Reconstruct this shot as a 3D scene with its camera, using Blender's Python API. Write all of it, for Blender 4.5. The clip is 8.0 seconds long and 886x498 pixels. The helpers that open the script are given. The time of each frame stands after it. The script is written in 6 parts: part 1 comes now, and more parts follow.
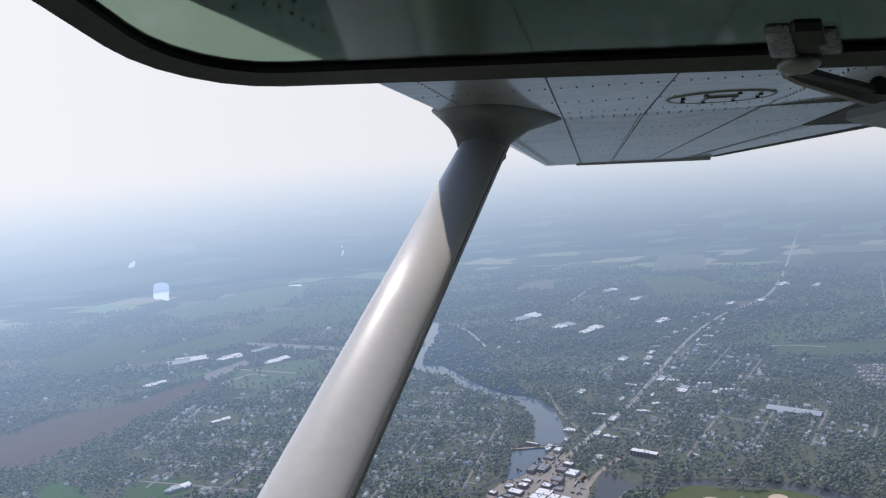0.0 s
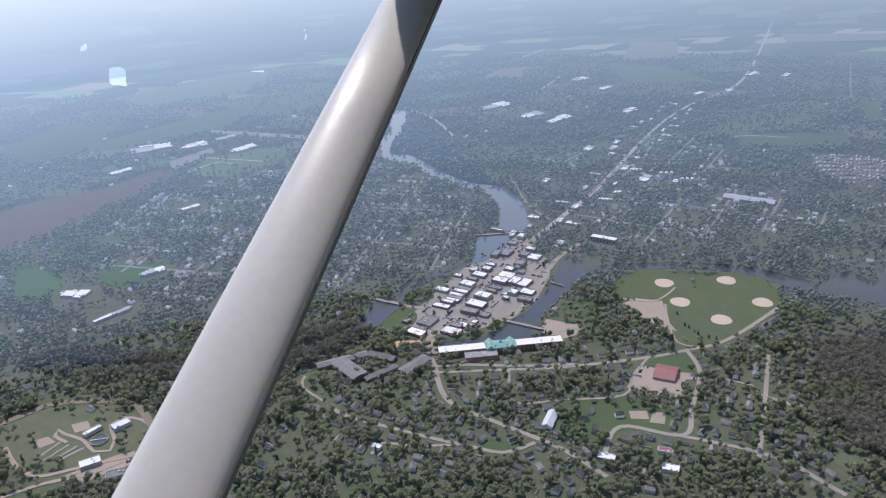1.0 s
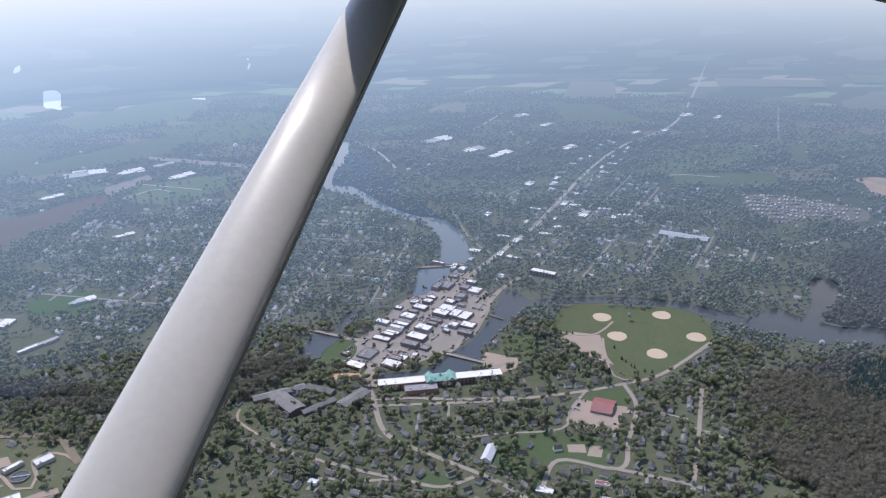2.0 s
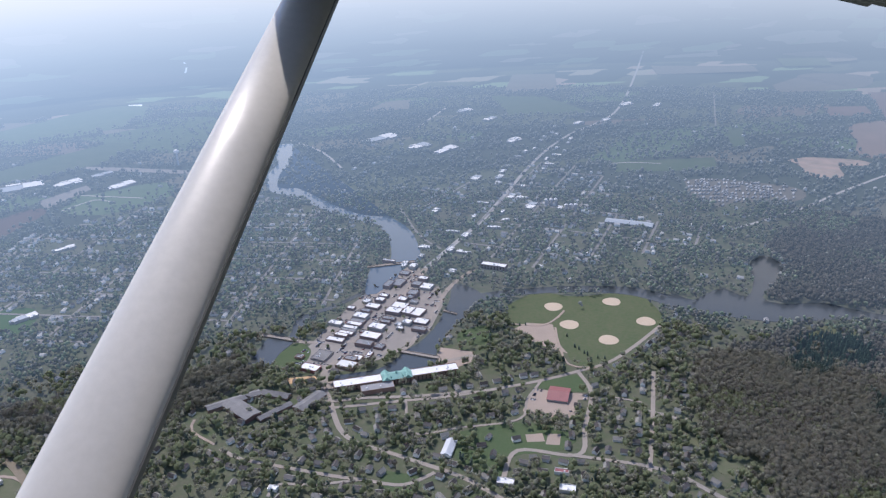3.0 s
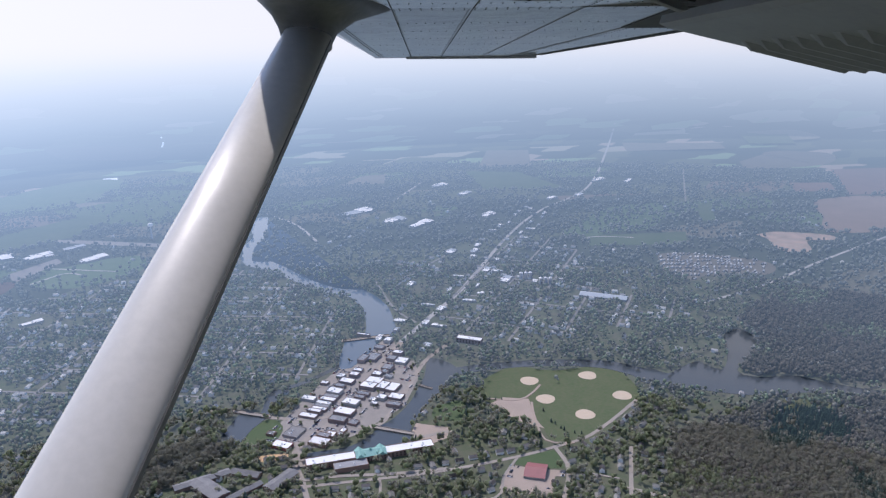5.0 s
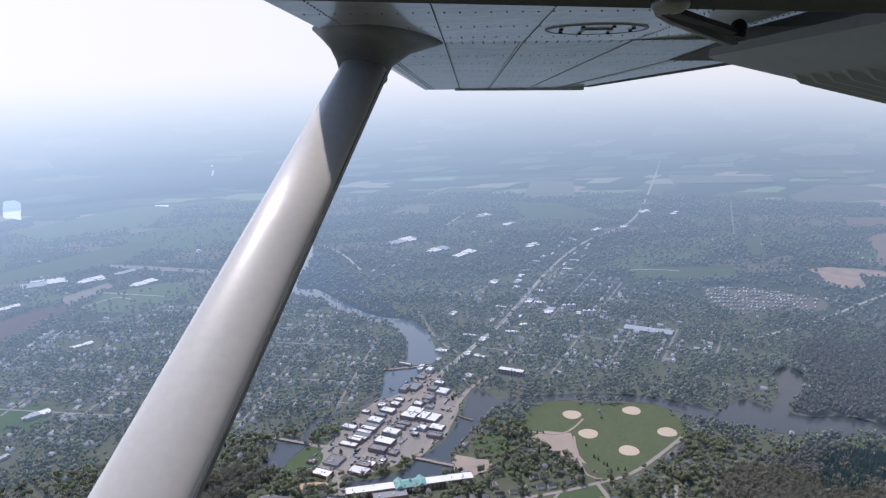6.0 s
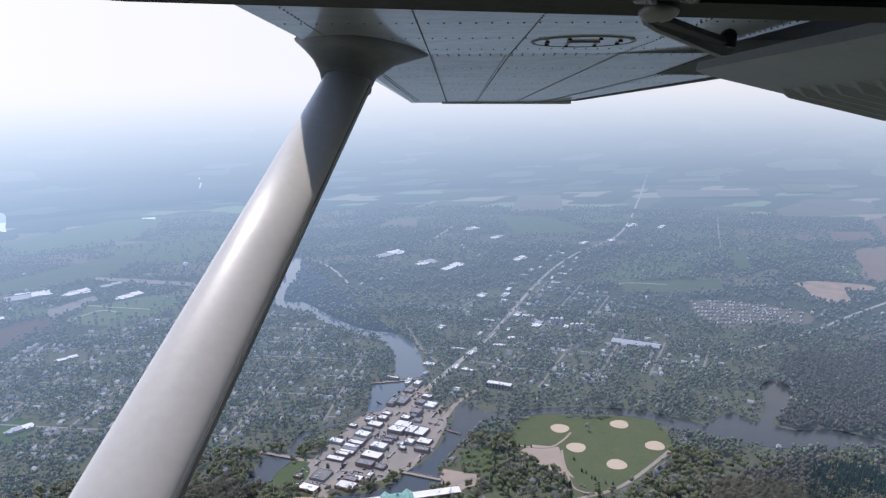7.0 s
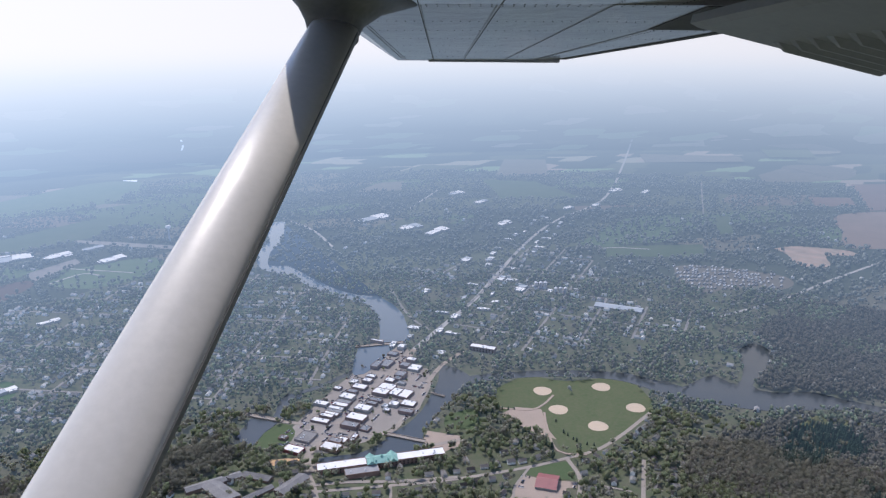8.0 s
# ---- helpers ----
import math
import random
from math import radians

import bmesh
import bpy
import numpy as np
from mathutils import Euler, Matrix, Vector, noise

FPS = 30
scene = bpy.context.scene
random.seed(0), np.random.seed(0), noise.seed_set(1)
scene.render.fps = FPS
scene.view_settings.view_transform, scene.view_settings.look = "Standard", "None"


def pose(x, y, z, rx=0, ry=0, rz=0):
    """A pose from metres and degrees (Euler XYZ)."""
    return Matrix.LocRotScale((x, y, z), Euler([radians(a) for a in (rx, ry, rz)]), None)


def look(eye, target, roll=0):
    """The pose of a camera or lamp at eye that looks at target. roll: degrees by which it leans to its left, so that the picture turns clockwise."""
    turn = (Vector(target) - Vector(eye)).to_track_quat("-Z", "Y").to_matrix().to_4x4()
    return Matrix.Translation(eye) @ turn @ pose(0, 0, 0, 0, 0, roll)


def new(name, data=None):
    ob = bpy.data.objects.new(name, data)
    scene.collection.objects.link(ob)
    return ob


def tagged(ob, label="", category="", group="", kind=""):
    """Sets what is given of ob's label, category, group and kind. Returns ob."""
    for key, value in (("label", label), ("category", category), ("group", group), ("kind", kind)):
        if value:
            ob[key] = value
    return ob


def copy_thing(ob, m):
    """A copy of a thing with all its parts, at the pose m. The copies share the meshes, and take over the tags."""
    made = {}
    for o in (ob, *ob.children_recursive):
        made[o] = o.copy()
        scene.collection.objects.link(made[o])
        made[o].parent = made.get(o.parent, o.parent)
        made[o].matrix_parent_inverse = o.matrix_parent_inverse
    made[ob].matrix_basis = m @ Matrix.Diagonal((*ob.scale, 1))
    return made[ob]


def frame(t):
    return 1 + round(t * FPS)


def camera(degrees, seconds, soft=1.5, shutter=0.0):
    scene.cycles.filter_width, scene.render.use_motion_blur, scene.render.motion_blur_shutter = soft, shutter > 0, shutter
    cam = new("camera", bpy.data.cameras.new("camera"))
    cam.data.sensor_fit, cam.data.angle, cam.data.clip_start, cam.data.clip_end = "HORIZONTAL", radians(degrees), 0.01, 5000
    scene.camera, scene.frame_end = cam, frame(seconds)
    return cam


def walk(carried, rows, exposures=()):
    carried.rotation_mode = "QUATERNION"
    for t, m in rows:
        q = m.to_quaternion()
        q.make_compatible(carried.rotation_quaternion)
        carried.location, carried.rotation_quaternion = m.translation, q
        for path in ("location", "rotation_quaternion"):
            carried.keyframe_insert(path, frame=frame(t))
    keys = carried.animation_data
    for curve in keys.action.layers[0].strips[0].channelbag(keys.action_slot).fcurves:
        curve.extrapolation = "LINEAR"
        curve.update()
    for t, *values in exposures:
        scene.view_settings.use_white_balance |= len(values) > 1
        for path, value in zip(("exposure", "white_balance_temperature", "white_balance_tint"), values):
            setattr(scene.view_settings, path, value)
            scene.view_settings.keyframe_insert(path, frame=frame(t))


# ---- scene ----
# ---- camera: held in a small high-wing aircraft over a river town ----
cam = camera(58.4, 8.0, soft=1.3)
EYE = 650.0
# seconds, offset from the seat's eye point in metres, Euler degrees
ROWS = [
    (0, -0.011, 0.001, -0.004, 80.800, 3.903, -7.096),
    (0.5, 0.012, -0.054, 0.019, 72.711, 2.194, -7.231),
    (1, 0.016, -0.025, 0.039, 65.499, 2.974, -9.268),
    (1.5, 0.006, -0.014, 0.023, 66.602, 1.013, -10.860),
    (1.7, -0.001, -0.014, 0.029, 67.876, 0.257, -11.911),
    (2.8, 0.020, -0.022, 0.031, 66.917, 2.238, -16.069),
    (3, 0.019, -0.023, 0.039, 67.401, 1.733, -17.237),
    (3.5, 0.045, 0.033, 0.060, 68.041, -0.485, -15.864),
    (4, 0.003, -0.010, 0.027, 67.187, 0.337, -17.067),
    (4.5, 0.005, 0.014, 0.014, 72.076, 3.292, -20.812),
    (4.7, 0.005, 0.020, -0.003, 72.369, 1.801, -20.527),
    (5.8, -0.018, -0.006, -0.002, 74.235, 1.507, -16.154),
    (6, -0.024, -0.017, -0.000, 74.904, 1.184, -15.690),
    (6.5, -0.022, -0.003, -0.004, 75.422, 0.825, -15.594),
    (7, -0.006, 0.015, -0.006, 75.847, 0.848, -16.495),
    (7.5, -0.011, 0.052, -0.036, 72.915, 0.310, -17.206),
    (8, -0.008, 0.047, -0.036, 73.246, 0.363, -17.522),
]
walk(cam, [(t, pose(x, y, EYE + z, rx, ry, rz)) for t, x, y, z, rx, ry, rz in ROWS], [(0.0, 0.03, 6320, 16), (0.5, 0.09, 6310, 17), (1.0, 0.18, 6290, 17.5), (3.0, 0.20, 6200, 19), (4.5, 0.15, 6060, 20.5), (6.0, 0.20, 6230, 19.5), (8.0, 0.20, 6250, 18.5)])

# ---- sky and sun ----
SUN_AZ, SUN_EL = -18.0, 55.5     # degrees to the right of +y, above the horizon
world = bpy.data.worlds.new("sky")
scene.world = world
world.use_nodes = True
wt = world.node_tree
sky = wt.nodes.new("ShaderNodeTexSky")
sky.sky_type, sky.sun_disc = "NISHITA", False
sky.sun_elevation, sky.sun_rotation = radians(SUN_EL), radians(SUN_AZ)
sky.altitude, sky.air_density, sky.dust_density, sky.ozone_density = 650, 1.2, 1.0, 2.5
wt.nodes["Background"].inputs["Strength"].default_value = 0.15
wt.links.new(sky.outputs[0], wt.nodes["Background"].inputs["Color"])
sun_data = bpy.data.lights.new("sun", "SUN")
sun_data.energy, sun_data.angle, sun_data.color = 2.9, radians(0.6), (1.0, 0.95, 0.86)
sun = new("sun", sun_data)
az, el = radians(SUN_AZ), radians(SUN_EL)
to_sun = Vector((math.sin(az) * math.cos(el), math.cos(az) * math.cos(el), math.sin(el)))
sun.matrix_world = look((0, 0, 900), Vector((0, 0, 900)) - to_sun)

# ---- materials ----
MATS = {}


def material(name, cols, rough=0.8, scales=(0.02, 0.2), metal=0.0, bump=0.0, vary=0.0, island=0.0, coat=0.0, sheen=0.0, coat_rough=0.12,
             translucent=0.0, local=False, detail=6.0):
    """cols: two or three base colours, mixed by coarse and fine noise; vary: lightness by object; island: by mesh island."""
    if name in MATS:
        return MATS[name]
    m = bpy.data.materials.new(name)
    m.use_nodes = True
    nt = m.node_tree
    b = nt.nodes["Principled BSDF"]
    geo = nt.nodes.new("ShaderNodeNewGeometry")
    tc = nt.nodes.new("ShaderNodeTexCoord")
    src = tc.outputs["Object"] if local else geo.outputs["Position"]
    fac = []
    for s in scales:
        n = nt.nodes.new("ShaderNodeTexNoise")
        n.inputs["Scale"].default_value = s
        n.inputs["Detail"].default_value = detail
        n.inputs["Roughness"].default_value = 0.6
        nt.links.new(src, n.inputs["Vector"])
        r = nt.nodes.new("ShaderNodeMapRange")
        r.inputs[1].default_value, r.inputs[2].default_value = 0.33, 0.67
        nt.links.new(n.outputs["Fac"], r.inputs[0])
        fac.append(r.outputs[0])
    mix = nt.nodes.new("ShaderNodeMix")
    mix.data_type = "RGBA"
    mix.inputs["A"].default_value, mix.inputs["B"].default_value = (*cols[0], 1), (*cols[1], 1)
    nt.links.new(fac[0], mix.inputs["Factor"])
    out = mix.outputs["Result"]
    mix2 = nt.nodes.new("ShaderNodeMix")
    mix2.data_type = "RGBA"
    nt.links.new(out, mix2.inputs["A"])
    mix2.inputs["B"].default_value = (*cols[-1], 1)
    k = nt.nodes.new("ShaderNodeMath")
    k.operation = "MULTIPLY"
    k.inputs[1].default_value = 0.55
    nt.links.new(fac[1], k.inputs[0])
    nt.links.new(k.outputs[0], mix2.inputs["Factor"])
    out = mix2.outputs["Result"]
    for amount, node, socket in ((vary, "ShaderNodeObjectInfo", "Random"), (island, "ShaderNodeNewGeometry", "Random Per Island")):
        if amount:
            i = nt.nodes.new(node)
            r = nt.nodes.new("ShaderNodeMapRange")
            r.inputs[3].default_value, r.inputs[4].default_value = 1 - amount, 1 + amount
            nt.links.new(i.outputs[socket], r.inputs[0])
            hs = nt.nodes.new("ShaderNodeHueSaturation")
            nt.links.new(r.outputs[0], hs.inputs["Value"])
            r2 = nt.nodes.new("ShaderNodeMapRange")
            r2.inputs[3].default_value, r2.inputs[4].default_value = 0.5 - 0.07 * amount, 0.5 + 0.07 * amount
            nt.links.new(i.outputs[socket], r2.inputs[0])
            nt.links.new(r2.outputs[0], hs.inputs["Hue"])
            nt.links.new(out, hs.inputs["Color"])
            out = hs.outputs["Color"]
    nt.links.new(out, b.inputs["Base Color"])
    b.inputs["Roughness"].default_value, b.inputs["Metallic"].default_value = rough, metal
    b.inputs["Coat Weight"].default_value = coat
    b.inputs["Coat Roughness"].default_value = coat_rough
    if sheen:
        b.inputs["Sheen Weight"].default_value, b.inputs["Sheen Roughness"].default_value = sheen, 0.5
    if bump:
        bn = nt.nodes.new("ShaderNodeBump")
        bn.inputs["Strength"].default_value, bn.inputs["Distance"].default_value = 0.6, bump
        nt.links.new(fac[1], bn.inputs["Height"])
        nt.links.new(bn.outputs[0], b.inputs["Normal"])
    if translucent:
        tr = nt.nodes.new("ShaderNodeBsdfTranslucent")
        nt.links.new(out, tr.inputs["Color"])
        ms = nt.nodes.new("ShaderNodeMixShader")
        ms.inputs[0].default_value = translucent
        nt.links.new(b.outputs[0], ms.inputs[1])
        nt.links.new(tr.outputs[0], ms.inputs[2])
        nt.links.new(ms.outputs[0], nt.nodes["Material Output"].inputs["Surface"])
    MATS[name] = m
    return m


# aircraft
M_PAINT = material("white_aircraft_paint", [(0.66, 0.635, 0.585), (0.62, 0.60, 0.555), (0.56, 0.545, 0.50)], 0.42, (2.5, 60), coat=0.6, coat_rough=0.2, local=True)
M_PAINT.node_tree.nodes["Principled BSDF"].inputs["Specular IOR Level"].default_value = 0.2
# wing skin, tuned much darker than the strut's white paint
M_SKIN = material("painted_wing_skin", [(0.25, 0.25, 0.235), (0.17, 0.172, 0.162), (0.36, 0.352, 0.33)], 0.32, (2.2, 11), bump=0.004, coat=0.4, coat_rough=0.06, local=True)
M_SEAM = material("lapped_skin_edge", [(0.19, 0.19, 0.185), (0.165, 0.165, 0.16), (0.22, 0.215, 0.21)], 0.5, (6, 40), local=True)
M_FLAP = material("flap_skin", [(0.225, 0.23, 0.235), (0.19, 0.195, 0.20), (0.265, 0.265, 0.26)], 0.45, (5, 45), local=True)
# dark base puts wing shadow on the cuff and tail shade on the strut
M_CUFF = material("shade_darkened_metal", [(0.13, 0.13, 0.125), (0.17, 0.165, 0.155), (0.09, 0.09, 0.088)], 0.5, (8, 60), local=True)
# near-black base: dark screws, and shade painted into gaps and recesses
M_DARK = material("dark_metal_and_shade", [(0.05, 0.05, 0.05), (0.08, 0.075, 0.07), (0.03, 0.03, 0.03)], 0.7, (9, 70), local=True)
M_RIVET = material("dark_rivet_heads", [(0.07, 0.07, 0.07), (0.10, 0.095, 0.09), (0.04, 0.04, 0.04)], 0.6, (30, 90), local=True)
M_RUBBER = material("black_window_frame", [(0.022, 0.021, 0.021), (0.04, 0.037, 0.035), (0.015, 0.015, 0.015)], 0.55, (12, 90), local=True, bump=0.0004)
M_LATCH = material("worn_chrome_latch", [(0.50, 0.50, 0.49), (0.36, 0.36, 0.35), (0.15, 0.15, 0.15)], 0.24, (45, 160), metal=0.9, bump=0.02, local=True)
M_STAY = material("scratched_grey_metal", [(0.27, 0.26, 0.245), (0.21, 0.205, 0.195), (0.33, 0.315, 0.29)], 0.4, (25, 140), metal=0.4, local=True)
M_CLEAR = bpy.data.materials.new("green_tinted_acrylic")
M_CLEAR.use_nodes = True
_g = M_CLEAR.node_tree.nodes["Principled BSDF"]
_g.inputs["Base Color"].default_value = (0.22, 0.30, 0.23, 1)
_g.inputs["Roughness"].default_value, _g.inputs["IOR"].default_value = 0.06, 1.2
_g.inputs["Transmission Weight"].default_value = 1.0

# land
M_GROUND = material("spring_ground", [(0.062, 0.096, 0.040), (0.082, 0.096, 0.054), (0.142, 0.122, 0.098)], 0.95, (0.011, 0.07))
M_LAWN = material("mown_grass", [(0.050, 0.092, 0.034), (0.066, 0.100, 0.042), (0.088, 0.106, 0.055)], 0.95, (0.02, 0.3))
M_PARK = material("ballpark_grass", [(0.058, 0.094, 0.036), (0.080, 0.104, 0.046), (0.118, 0.112, 0.068)], 0.95, (0.03, 0.16))
M_SAND = material("infield_sand", [(0.50, 0.40, 0.29), (0.44, 0.35, 0.26), (0.55, 0.46, 0.36)], 0.95, (0.1, 1.2))
M_GRAVEL = material("pinkish_gravel", [(0.34, 0.265, 0.215), (0.29, 0.235, 0.19), (0.40, 0.33, 0.275)], 0.95, (0.03, 0.5))
M_BANK = material("bare_earth_bank", [(0.26, 0.205, 0.155), (0.21, 0.175, 0.13), (0.16, 0.15, 0.10)], 0.95, (0.03, 0.2))
M_ASPHALT = material("worn_asphalt", [(0.26, 0.235, 0.21), (0.31, 0.28, 0.25), (0.19, 0.175, 0.16)], 0.9, (0.03, 0.4))
M_CONC = material("concrete", [(0.29, 0.254, 0.218), (0.24, 0.212, 0.185), (0.345, 0.305, 0.265)], 0.9, (0.03, 0.5))
M_BROWN = material("ploughed_field", [(0.24, 0.175, 0.145), (0.29, 0.215, 0.18), (0.20, 0.15, 0.12)], 0.95, (0.006, 0.04))
M_PALE = material("stubble_field", [(0.29, 0.27, 0.215), (0.25, 0.245, 0.19), (0.33, 0.30, 0.24)], 0.95, (0.005, 0.05))
M_MEADOW = material("rough_grass", [(0.080, 0.112, 0.052), (0.105, 0.118, 0.066), (0.155, 0.140, 0.100)], 0.95, (0.012, 0.06))
M_WATER = material("river_water", [(0.055, 0.066, 0.072), (0.064, 0.074, 0.078), (0.048, 0.058, 0.064)], 0.2, (0.02, 0.25), bump=0.03)
# buildings
M_WROOF = material("white_flat_roof", [(0.78, 0.78, 0.77), (0.70, 0.70, 0.69), (0.62, 0.61, 0.60)], 0.7, (0.08, 0.7), vary=0.12)
M_GROOF = material("grey_flat_roof", [(0.22, 0.22, 0.228), (0.31, 0.31, 0.315), (0.17, 0.17, 0.175)], 0.8, (0.08, 0.7), vary=0.25)
M_TAR = material("dark_tar_roof", [(0.135, 0.135, 0.138), (0.21, 0.205, 0.20), (0.095, 0.095, 0.10)], 0.8, (0.06, 0.5), vary=0.25)
M_GREEN = material("verdigris_roof", [(0.20, 0.40, 0.35), (0.25, 0.44, 0.39), (0.16, 0.34, 0.30)], 0.6, (0.1, 0.8))
M_RED = material("red_metal_roof", [(0.26, 0.088, 0.09), (0.22, 0.075, 0.078), (0.31, 0.11, 0.105)], 0.5, (0.1, 1.0))
M_BRICK = material("old_brick_wall", [(0.21, 0.125, 0.10), (0.27, 0.18, 0.15), (0.17, 0.11, 0.09)], 0.9, (0.1, 1.0), vary=0.3)
M_WALL = material("pale_wall", [(0.42, 0.40, 0.37), (0.36, 0.34, 0.32), (0.48, 0.46, 0.43)], 0.85, (0.1, 1.0), vary=0.25)
M_GLASS = material("dark_window_glass", [(0.02, 0.025, 0.03), (0.03, 0.035, 0.04), (0.02, 0.02, 0.025)], 0.12, (0.5, 3))
M_SIDING = material("house_siding", [(0.68, 0.67, 0.64), (0.58, 0.57, 0.54), (0.74, 0.73, 0.70)], 0.8, (0.1, 1.0), vary=0.4)
M_SHINGLE = material("shingle_roof", [(0.125, 0.118, 0.112), (0.165, 0.152, 0.142), (0.098, 0.094, 0.09)], 0.85, (0.1, 1.2), vary=0.85)
M_CARP = material("car_paint", [(0.40, 0.40, 0.42), (0.42, 0.42, 0.43), (0.38, 0.38, 0.4)], 0.25, (0.2, 1.0), vary=0.9, coat=0.6)
M_TYRE = material("tyre_rubber", [(0.02, 0.02, 0.02), (0.03, 0.03, 0.03), (0.025, 0.025, 0.025)], 0.8, (1, 8))
M_STEEL = material("painted_steel", [(0.55, 0.57, 0.60), (0.48, 0.50, 0.53), (0.6, 0.62, 0.64)], 0.5, (0.2, 2))
# trees
M_BARK = material("bark", [(0.13, 0.11, 0.095), (0.17, 0.15, 0.13), (0.10, 0.085, 0.075)], 0.9, (0.3, 3))
M_LEAF = material("young_leaves", [(0.265, 0.305, 0.170), (0.315, 0.330, 0.205), (0.225, 0.265, 0.150)], 0.85, (0.012, 0.4), vary=0.25, island=0.2, translucent=0.62)
M_BUD = material("budding_twigs", [(0.285, 0.272, 0.222), (0.305, 0.284, 0.240), (0.245, 0.248, 0.190)], 0.9, (0.012, 0.4), vary=0.25, island=0.25, translucent=0.62)
M_PINE = material("conifer_needles", [(0.065, 0.095, 0.072), (0.075, 0.105, 0.080), (0.055, 0.082, 0.064)], 0.8, (0.02, 0.3), vary=0.25, island=0.3)
M_WOOD = material("bare_wood_twigs", [(0.262, 0.254, 0.206), (0.286, 0.268, 0.220), (0.228, 0.240, 0.172)], 0.9, (0.008, 0.05), island=0.06, translucent=0.68)
M_ORANGE = material("orange_clay", [(0.55, 0.34, 0.17), (0.5, 0.32, 0.18), (0.6, 0.42, 0.25)], 0.95, (0.1, 0.8))


def distance_material(name, cols, scales=(0.0016, 0.012), cells=0.0, island=0.2, rough=0.95, pale=1.0, glow_gain=1.0):
    """Land of the hazy distance: haze painted in by true range, its colour dimmed and emission added."""
    m = material(name, cols, rough, scales, island=island)
    nt = m.node_tree
    N, L = nt.nodes, nt.links
    b = N["Principled BSDF"]
    geo = N.new("ShaderNodeNewGeometry")
    sep = N.new("ShaderNodeSeparateXYZ")
    L.new(geo.outputs["Position"], sep.inputs[0])

    def math_node(op, a, c=None):
        n = N.new("ShaderNodeMath")
        n.operation = op
        for i, v in enumerate((a, c)):
            if v is None:
                continue
            if isinstance(v, (int, float)):
                n.inputs[i].default_value = v
            else:
                L.new(v, n.inputs[i])
        return n.outputs[0]
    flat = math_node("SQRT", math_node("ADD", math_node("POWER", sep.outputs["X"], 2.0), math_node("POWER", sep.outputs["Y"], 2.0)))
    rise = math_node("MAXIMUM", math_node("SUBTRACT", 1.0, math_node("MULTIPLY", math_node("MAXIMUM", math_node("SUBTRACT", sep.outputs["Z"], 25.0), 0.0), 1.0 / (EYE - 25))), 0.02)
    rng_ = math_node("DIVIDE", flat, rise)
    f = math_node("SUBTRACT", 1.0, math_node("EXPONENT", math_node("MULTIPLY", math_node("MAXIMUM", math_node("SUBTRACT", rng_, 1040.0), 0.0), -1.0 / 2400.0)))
    old = b.inputs["Base Color"].links[0].from_socket
    if cells:
        mp = N.new("ShaderNodeMapping")
        mp.inputs["Rotation"].default_value = (0, 0, 0.5)
        mp.inputs["Scale"].default_value = (cells * 0.7, cells * 1.5, cells * 4)
        L.new(geo.outputs["Position"], mp.inputs[0])
        v = N.new("ShaderNodeTexVoronoi")
        v.distance = "CHEBYCHEV"
        v.inputs["Scale"].default_value = 1.0
        v.inputs["Randomness"].default_value = 0.8
        L.new(mp.outputs[0], v.inputs["Vector"])
        sp = N.new("ShaderNodeSeparateColor")
        L.new(v.outputs["Color"], sp.inputs[0])
        rp = N.new("ShaderNodeValToRGB")
        rp.color_ramp.interpolation = "CONSTANT"
        e = rp.color_ramp.elements
        e[0].position, e[0].color = 0.0, (0.070, 0.085, 0.070, 1)
        e[1].position, e[1].color = 0.46, (0.115, 0.130, 0.090, 1)
        for p, c in ((0.62, (0.060, 0.075, 0.062, 1)), (0.82, (0.17, 0.16, 0.125, 1)), (0.88, (0.11, 0.155, 0.09, 1)), (0.95, (0.18, 0.148, 0.125, 1))):
            rp.color_ramp.elements.new(p).color = c if p < 0.8 else tuple(v * pale for v in c[:3]) + (1,)
        L.new(sp.outputs[0], rp.inputs[0])
        mx = N.new("ShaderNodeMix")
        mx.data_type = "RGBA"
        mx.inputs["Factor"].default_value = 0.85
        L.new(old, mx.inputs["A"])
        L.new(rp.outputs[0], mx.inputs["B"])
        old = mx.outputs["Result"]
    # surface colour fades to black as the painted haze takes over
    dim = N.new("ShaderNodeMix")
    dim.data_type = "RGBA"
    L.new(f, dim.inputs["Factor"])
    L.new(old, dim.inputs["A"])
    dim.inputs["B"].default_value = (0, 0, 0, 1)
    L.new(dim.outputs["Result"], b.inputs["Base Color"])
    # haze as emission: blue close by, white at the horizon
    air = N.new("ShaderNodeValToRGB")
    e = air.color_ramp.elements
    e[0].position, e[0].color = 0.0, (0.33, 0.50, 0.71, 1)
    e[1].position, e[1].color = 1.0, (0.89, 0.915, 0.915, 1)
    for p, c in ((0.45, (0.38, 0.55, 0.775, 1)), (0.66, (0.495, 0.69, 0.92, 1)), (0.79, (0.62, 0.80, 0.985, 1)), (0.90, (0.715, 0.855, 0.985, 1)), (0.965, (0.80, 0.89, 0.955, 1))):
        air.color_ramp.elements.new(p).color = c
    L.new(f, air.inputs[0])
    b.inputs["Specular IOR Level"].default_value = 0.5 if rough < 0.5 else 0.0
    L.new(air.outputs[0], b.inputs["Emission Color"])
    # painted haze is brighter on the sun's side
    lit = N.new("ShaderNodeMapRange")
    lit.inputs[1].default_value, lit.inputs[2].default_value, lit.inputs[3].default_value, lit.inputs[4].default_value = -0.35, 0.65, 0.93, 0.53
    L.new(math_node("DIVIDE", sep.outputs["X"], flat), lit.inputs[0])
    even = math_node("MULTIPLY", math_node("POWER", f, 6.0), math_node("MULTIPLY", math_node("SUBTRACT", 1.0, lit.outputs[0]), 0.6))
